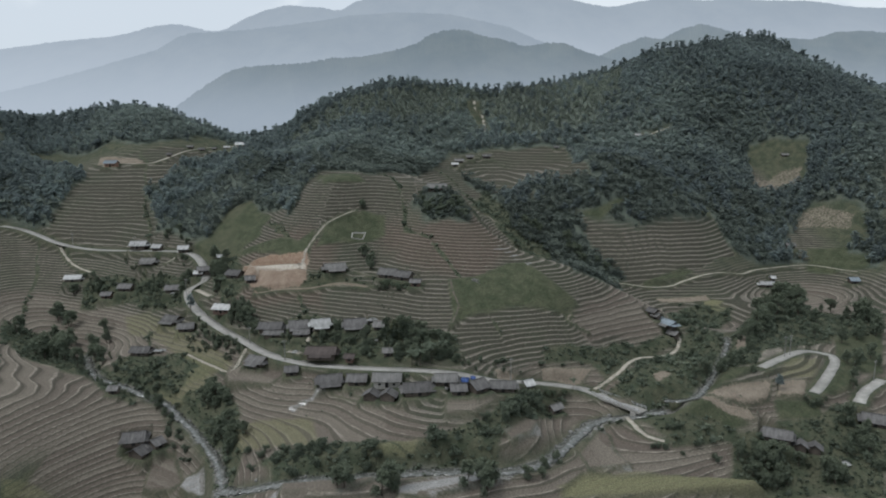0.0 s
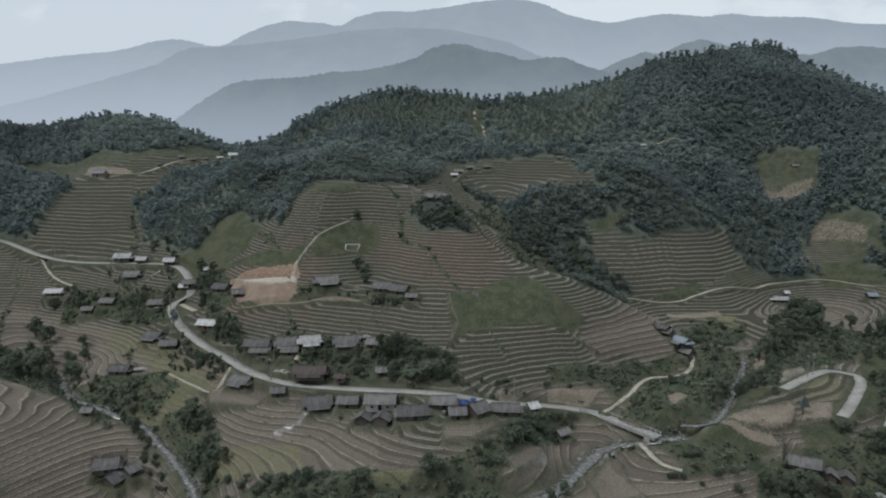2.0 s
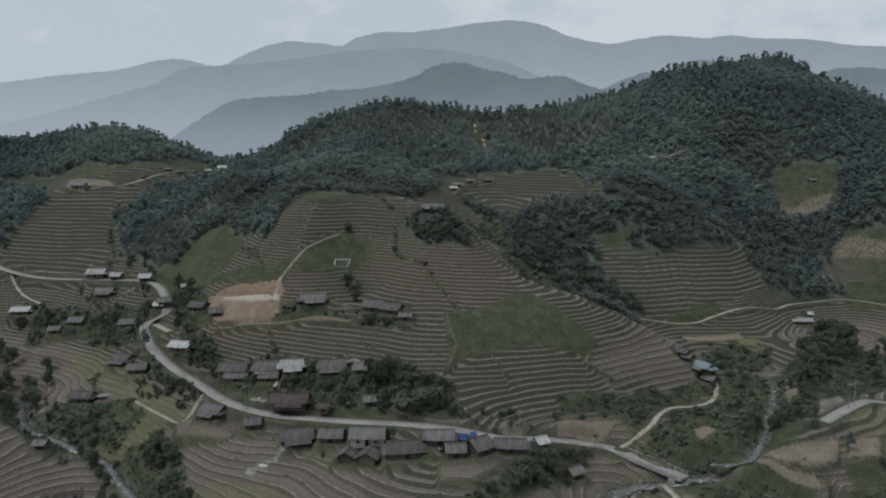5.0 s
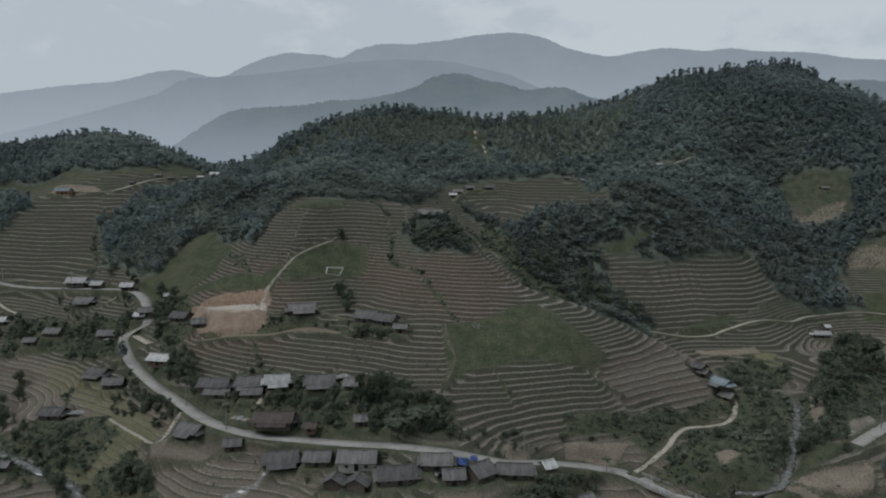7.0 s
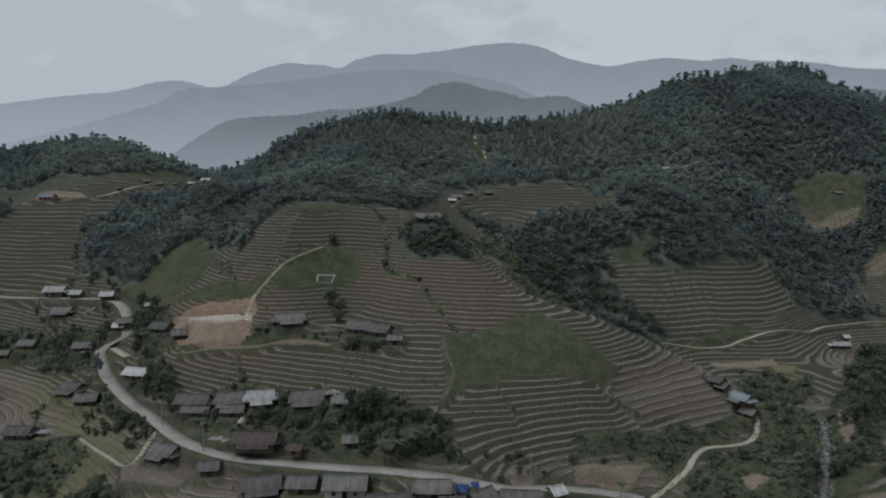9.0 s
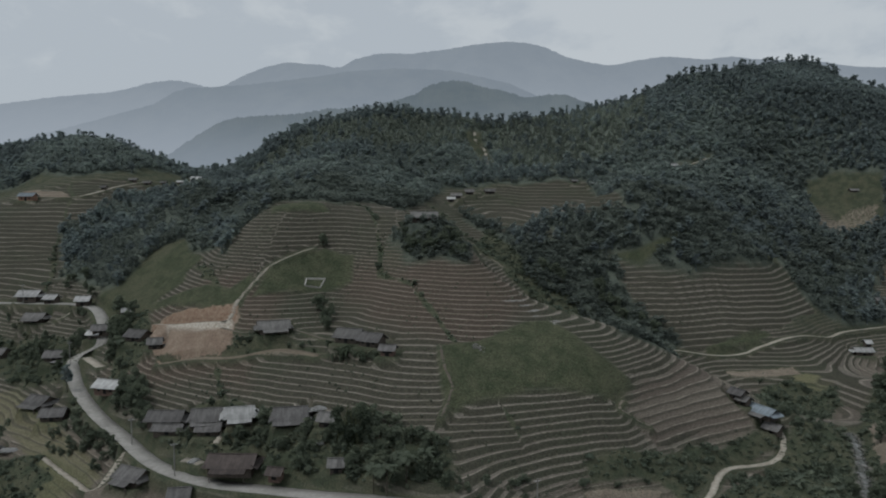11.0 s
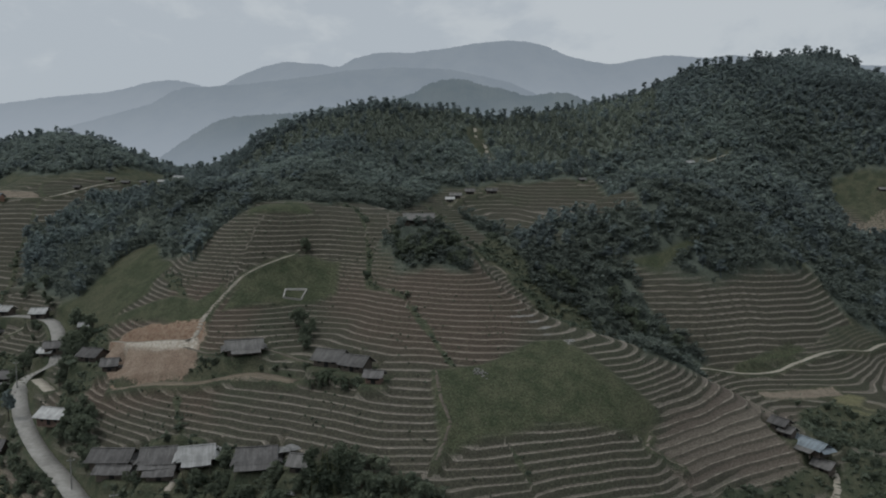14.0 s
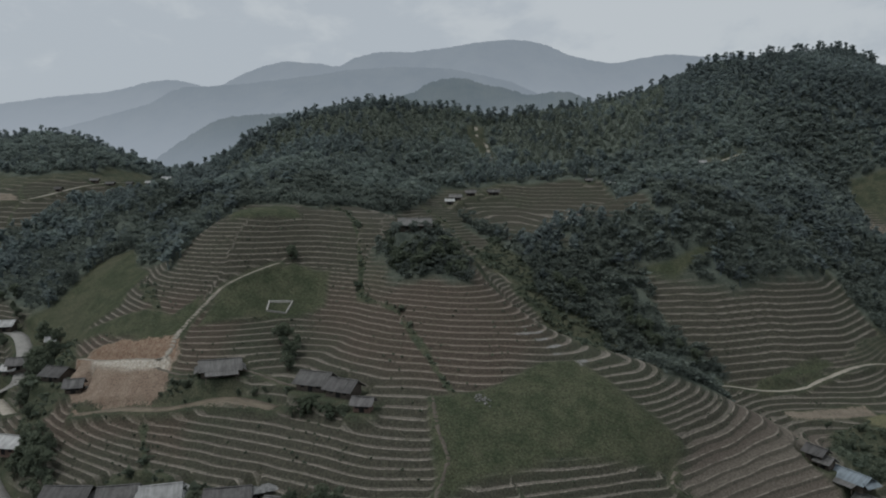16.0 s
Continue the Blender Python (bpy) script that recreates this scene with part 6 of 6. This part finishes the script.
# ---------------------------------------------------------------- bamboo and palms of the village
for k, (x, y, h) in enumerate(BAMBOO):
    r = np.random.default_rng(300 + k)
    clump = tagged(new("bamboo_clump"), "tall dense clump of dark green bamboo behind the houses", "bamboo")
    clump.matrix_world = pose(x, y, ground_at(x, y) - 0.1, 0, 0, 40 * k) @ Matrix.Diagonal((1.35 * h, 1.35 * h, h, 1))
    cv, cf, ct = crown_arrays(r, "bamboo", 1800, 0.026)
    new("foliage", mesh_from("foliage", cv, cf, BAMBOO_LEAF, ct)).parent = clump
    for _ in range(14):
        a, d, lean = r.uniform(0, 6.283), r.uniform(0.02, 0.12), r.uniform(0.02, 0.12)
        bm = bmesh.new()
        foot, tip = Vector((d * math.cos(a), d * math.sin(a), -0.02)), Vector(((d + lean) * math.cos(a), (d + lean) * math.sin(a), r.uniform(0.7, 0.95)))
        rings = [[bm.verts.new(p + Vector((q * math.cos(1.257 * n), q * math.sin(1.257 * n), 0))) for n in range(5)] for p, q in ((foot, 0.006), (tip, 0.002))]
        for n in range(5):
            bm.faces.new((rings[0][n], rings[0][(n + 1) % 5], rings[1][(n + 1) % 5], rings[1][n]))
        part("culm", bm, FRUITLEAF_STEM, clump)

fv, ff = [], []
for k in range(9):
    # a feathered frond: leaflets hang from both sides of a drooping rib
    u0, u1 = k / 9, (k + 0.8) / 9
    for s in (-1, 1):
        n = len(fv)
        p, q = (Vector((0.34 * u, 0, 0.16 * u - 0.30 * u * u)) for u in (u0, u1))
        out_by = 0.10 * math.sin(math.pi * min(1.0, 0.15 + 0.8 * u0))
        fv += [tuple(p), tuple(q), (q.x + 0.05, s * out_by, q.z - 0.05), (p.x + 0.05, s * out_by * 0.9, p.z - 0.05)]
        ff.append((n, n + 1, n + 2, n + 3))
FROND = mesh_from("frond", fv, ff, GROVE, np.full(len(fv), 0.6))
for k, (x, y, h) in enumerate(PALMS):
    r = np.random.default_rng(320 + k)
    palm = tagged(new("palm_tree"), "slender palm with feathery drooping fronds beside the road", "palm", group="palms of the village")
    palm.matrix_world = pose(x, y, ground_at(x, y) - 0.1, 0, 0, 70 * k) @ Matrix.Diagonal((h, h, h, 1))
    bm = bmesh.new()
    cylinder(bm, 0, 0, 0, 0.45, 0.020, 0.015)
    cylinder(bm, 0, 0, 0.45, 0.86, 0.015, 0.011)
    part("trunk", bm, BARK, palm)
    for n in range(13):
        frond = new("frond", FROND)
        frond.parent = palm
        frond.matrix_local = pose(0, 0, 0.85, 0, r.uniform(-55, 10), 137.5 * n)

for x, y, h in CYPRESSES:
    plant_tree("pine", x, y, h, np.random.default_rng(int(abs(x))))

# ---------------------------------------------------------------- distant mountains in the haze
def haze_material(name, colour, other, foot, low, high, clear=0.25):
    """Forest in haze painted as emission; part of the slope's own light comes through."""
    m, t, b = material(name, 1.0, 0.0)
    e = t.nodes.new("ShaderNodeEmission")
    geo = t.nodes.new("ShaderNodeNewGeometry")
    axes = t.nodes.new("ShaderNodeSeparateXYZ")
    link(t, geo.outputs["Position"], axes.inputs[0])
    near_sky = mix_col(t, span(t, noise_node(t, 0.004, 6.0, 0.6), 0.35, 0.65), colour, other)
    # the haze colour is paler towards the foot of the range
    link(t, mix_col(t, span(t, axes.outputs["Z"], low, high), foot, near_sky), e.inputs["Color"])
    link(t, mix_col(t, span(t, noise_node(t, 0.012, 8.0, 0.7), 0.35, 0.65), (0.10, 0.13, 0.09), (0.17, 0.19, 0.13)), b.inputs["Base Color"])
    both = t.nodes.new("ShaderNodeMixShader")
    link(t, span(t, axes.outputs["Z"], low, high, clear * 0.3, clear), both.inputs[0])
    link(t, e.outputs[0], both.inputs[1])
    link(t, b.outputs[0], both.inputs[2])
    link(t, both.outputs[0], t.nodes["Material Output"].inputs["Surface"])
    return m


def mountain(name, label, skyline, distance, mat, seed, trees=0.0):
    """A far range: its skyline as (bearing, elevation) in degrees seen from above the valley, with spurs and gullies, and treetops along the crest."""
    bearings = np.linspace(skyline[0][0], skyline[-1][0], 700)
    tops = np.interp(bearings, [p[0] for p in skyline], [p[1] for p in skyline])
    tops = np.convolve(np.pad(tops, 5, mode="edge"), np.ones(11) / 11, "valid")
    jag = (fbm(bearings * 30, bearings * 0, 9, seed, 4) - 0.5) * 0.10 + (fbm(bearings * 30, bearings * 0, 2.6, seed + 9, 3) - 0.35) * trees
    rows, last = [], 18
    for step in range(last + 1):
        u = step / last
        run = bearings + 2.5 * np.sin(bearings * 0.9 + seed) * u
        spurs = 1 - np.abs(2 * fbm(run * 10, run * 0 + u * 9, 52, seed + 3, 2) - 1)
        dist = distance * (1 - 0.30 * u - 0.07 * (spurs - 0.6) * min(1.0, 3 * u))
        z = EYE_LEVEL + distance * np.tan(np.radians(tops)) * (1 - u) ** 1.15 - u * 160
        z = z + distance * np.radians(jag) * max(0.0, 1 - 12 * u)
        r = np.radians(bearings)
        rows.append(np.stack([dist * np.tan(r), dist, z], 1))
    v = np.concatenate(rows)
    n = len(bearings)
    a = (np.arange(last)[:, None] * n + np.arange(n - 1)[None]).ravel()
    f = np.stack([a, a + n, a + n + 1, a + 1], 1)
    return tagged(new(name, mesh_from(name, v, f, mat, None, True)), label, "mountain", kind="structure")


EYE_LEVEL = 79.0
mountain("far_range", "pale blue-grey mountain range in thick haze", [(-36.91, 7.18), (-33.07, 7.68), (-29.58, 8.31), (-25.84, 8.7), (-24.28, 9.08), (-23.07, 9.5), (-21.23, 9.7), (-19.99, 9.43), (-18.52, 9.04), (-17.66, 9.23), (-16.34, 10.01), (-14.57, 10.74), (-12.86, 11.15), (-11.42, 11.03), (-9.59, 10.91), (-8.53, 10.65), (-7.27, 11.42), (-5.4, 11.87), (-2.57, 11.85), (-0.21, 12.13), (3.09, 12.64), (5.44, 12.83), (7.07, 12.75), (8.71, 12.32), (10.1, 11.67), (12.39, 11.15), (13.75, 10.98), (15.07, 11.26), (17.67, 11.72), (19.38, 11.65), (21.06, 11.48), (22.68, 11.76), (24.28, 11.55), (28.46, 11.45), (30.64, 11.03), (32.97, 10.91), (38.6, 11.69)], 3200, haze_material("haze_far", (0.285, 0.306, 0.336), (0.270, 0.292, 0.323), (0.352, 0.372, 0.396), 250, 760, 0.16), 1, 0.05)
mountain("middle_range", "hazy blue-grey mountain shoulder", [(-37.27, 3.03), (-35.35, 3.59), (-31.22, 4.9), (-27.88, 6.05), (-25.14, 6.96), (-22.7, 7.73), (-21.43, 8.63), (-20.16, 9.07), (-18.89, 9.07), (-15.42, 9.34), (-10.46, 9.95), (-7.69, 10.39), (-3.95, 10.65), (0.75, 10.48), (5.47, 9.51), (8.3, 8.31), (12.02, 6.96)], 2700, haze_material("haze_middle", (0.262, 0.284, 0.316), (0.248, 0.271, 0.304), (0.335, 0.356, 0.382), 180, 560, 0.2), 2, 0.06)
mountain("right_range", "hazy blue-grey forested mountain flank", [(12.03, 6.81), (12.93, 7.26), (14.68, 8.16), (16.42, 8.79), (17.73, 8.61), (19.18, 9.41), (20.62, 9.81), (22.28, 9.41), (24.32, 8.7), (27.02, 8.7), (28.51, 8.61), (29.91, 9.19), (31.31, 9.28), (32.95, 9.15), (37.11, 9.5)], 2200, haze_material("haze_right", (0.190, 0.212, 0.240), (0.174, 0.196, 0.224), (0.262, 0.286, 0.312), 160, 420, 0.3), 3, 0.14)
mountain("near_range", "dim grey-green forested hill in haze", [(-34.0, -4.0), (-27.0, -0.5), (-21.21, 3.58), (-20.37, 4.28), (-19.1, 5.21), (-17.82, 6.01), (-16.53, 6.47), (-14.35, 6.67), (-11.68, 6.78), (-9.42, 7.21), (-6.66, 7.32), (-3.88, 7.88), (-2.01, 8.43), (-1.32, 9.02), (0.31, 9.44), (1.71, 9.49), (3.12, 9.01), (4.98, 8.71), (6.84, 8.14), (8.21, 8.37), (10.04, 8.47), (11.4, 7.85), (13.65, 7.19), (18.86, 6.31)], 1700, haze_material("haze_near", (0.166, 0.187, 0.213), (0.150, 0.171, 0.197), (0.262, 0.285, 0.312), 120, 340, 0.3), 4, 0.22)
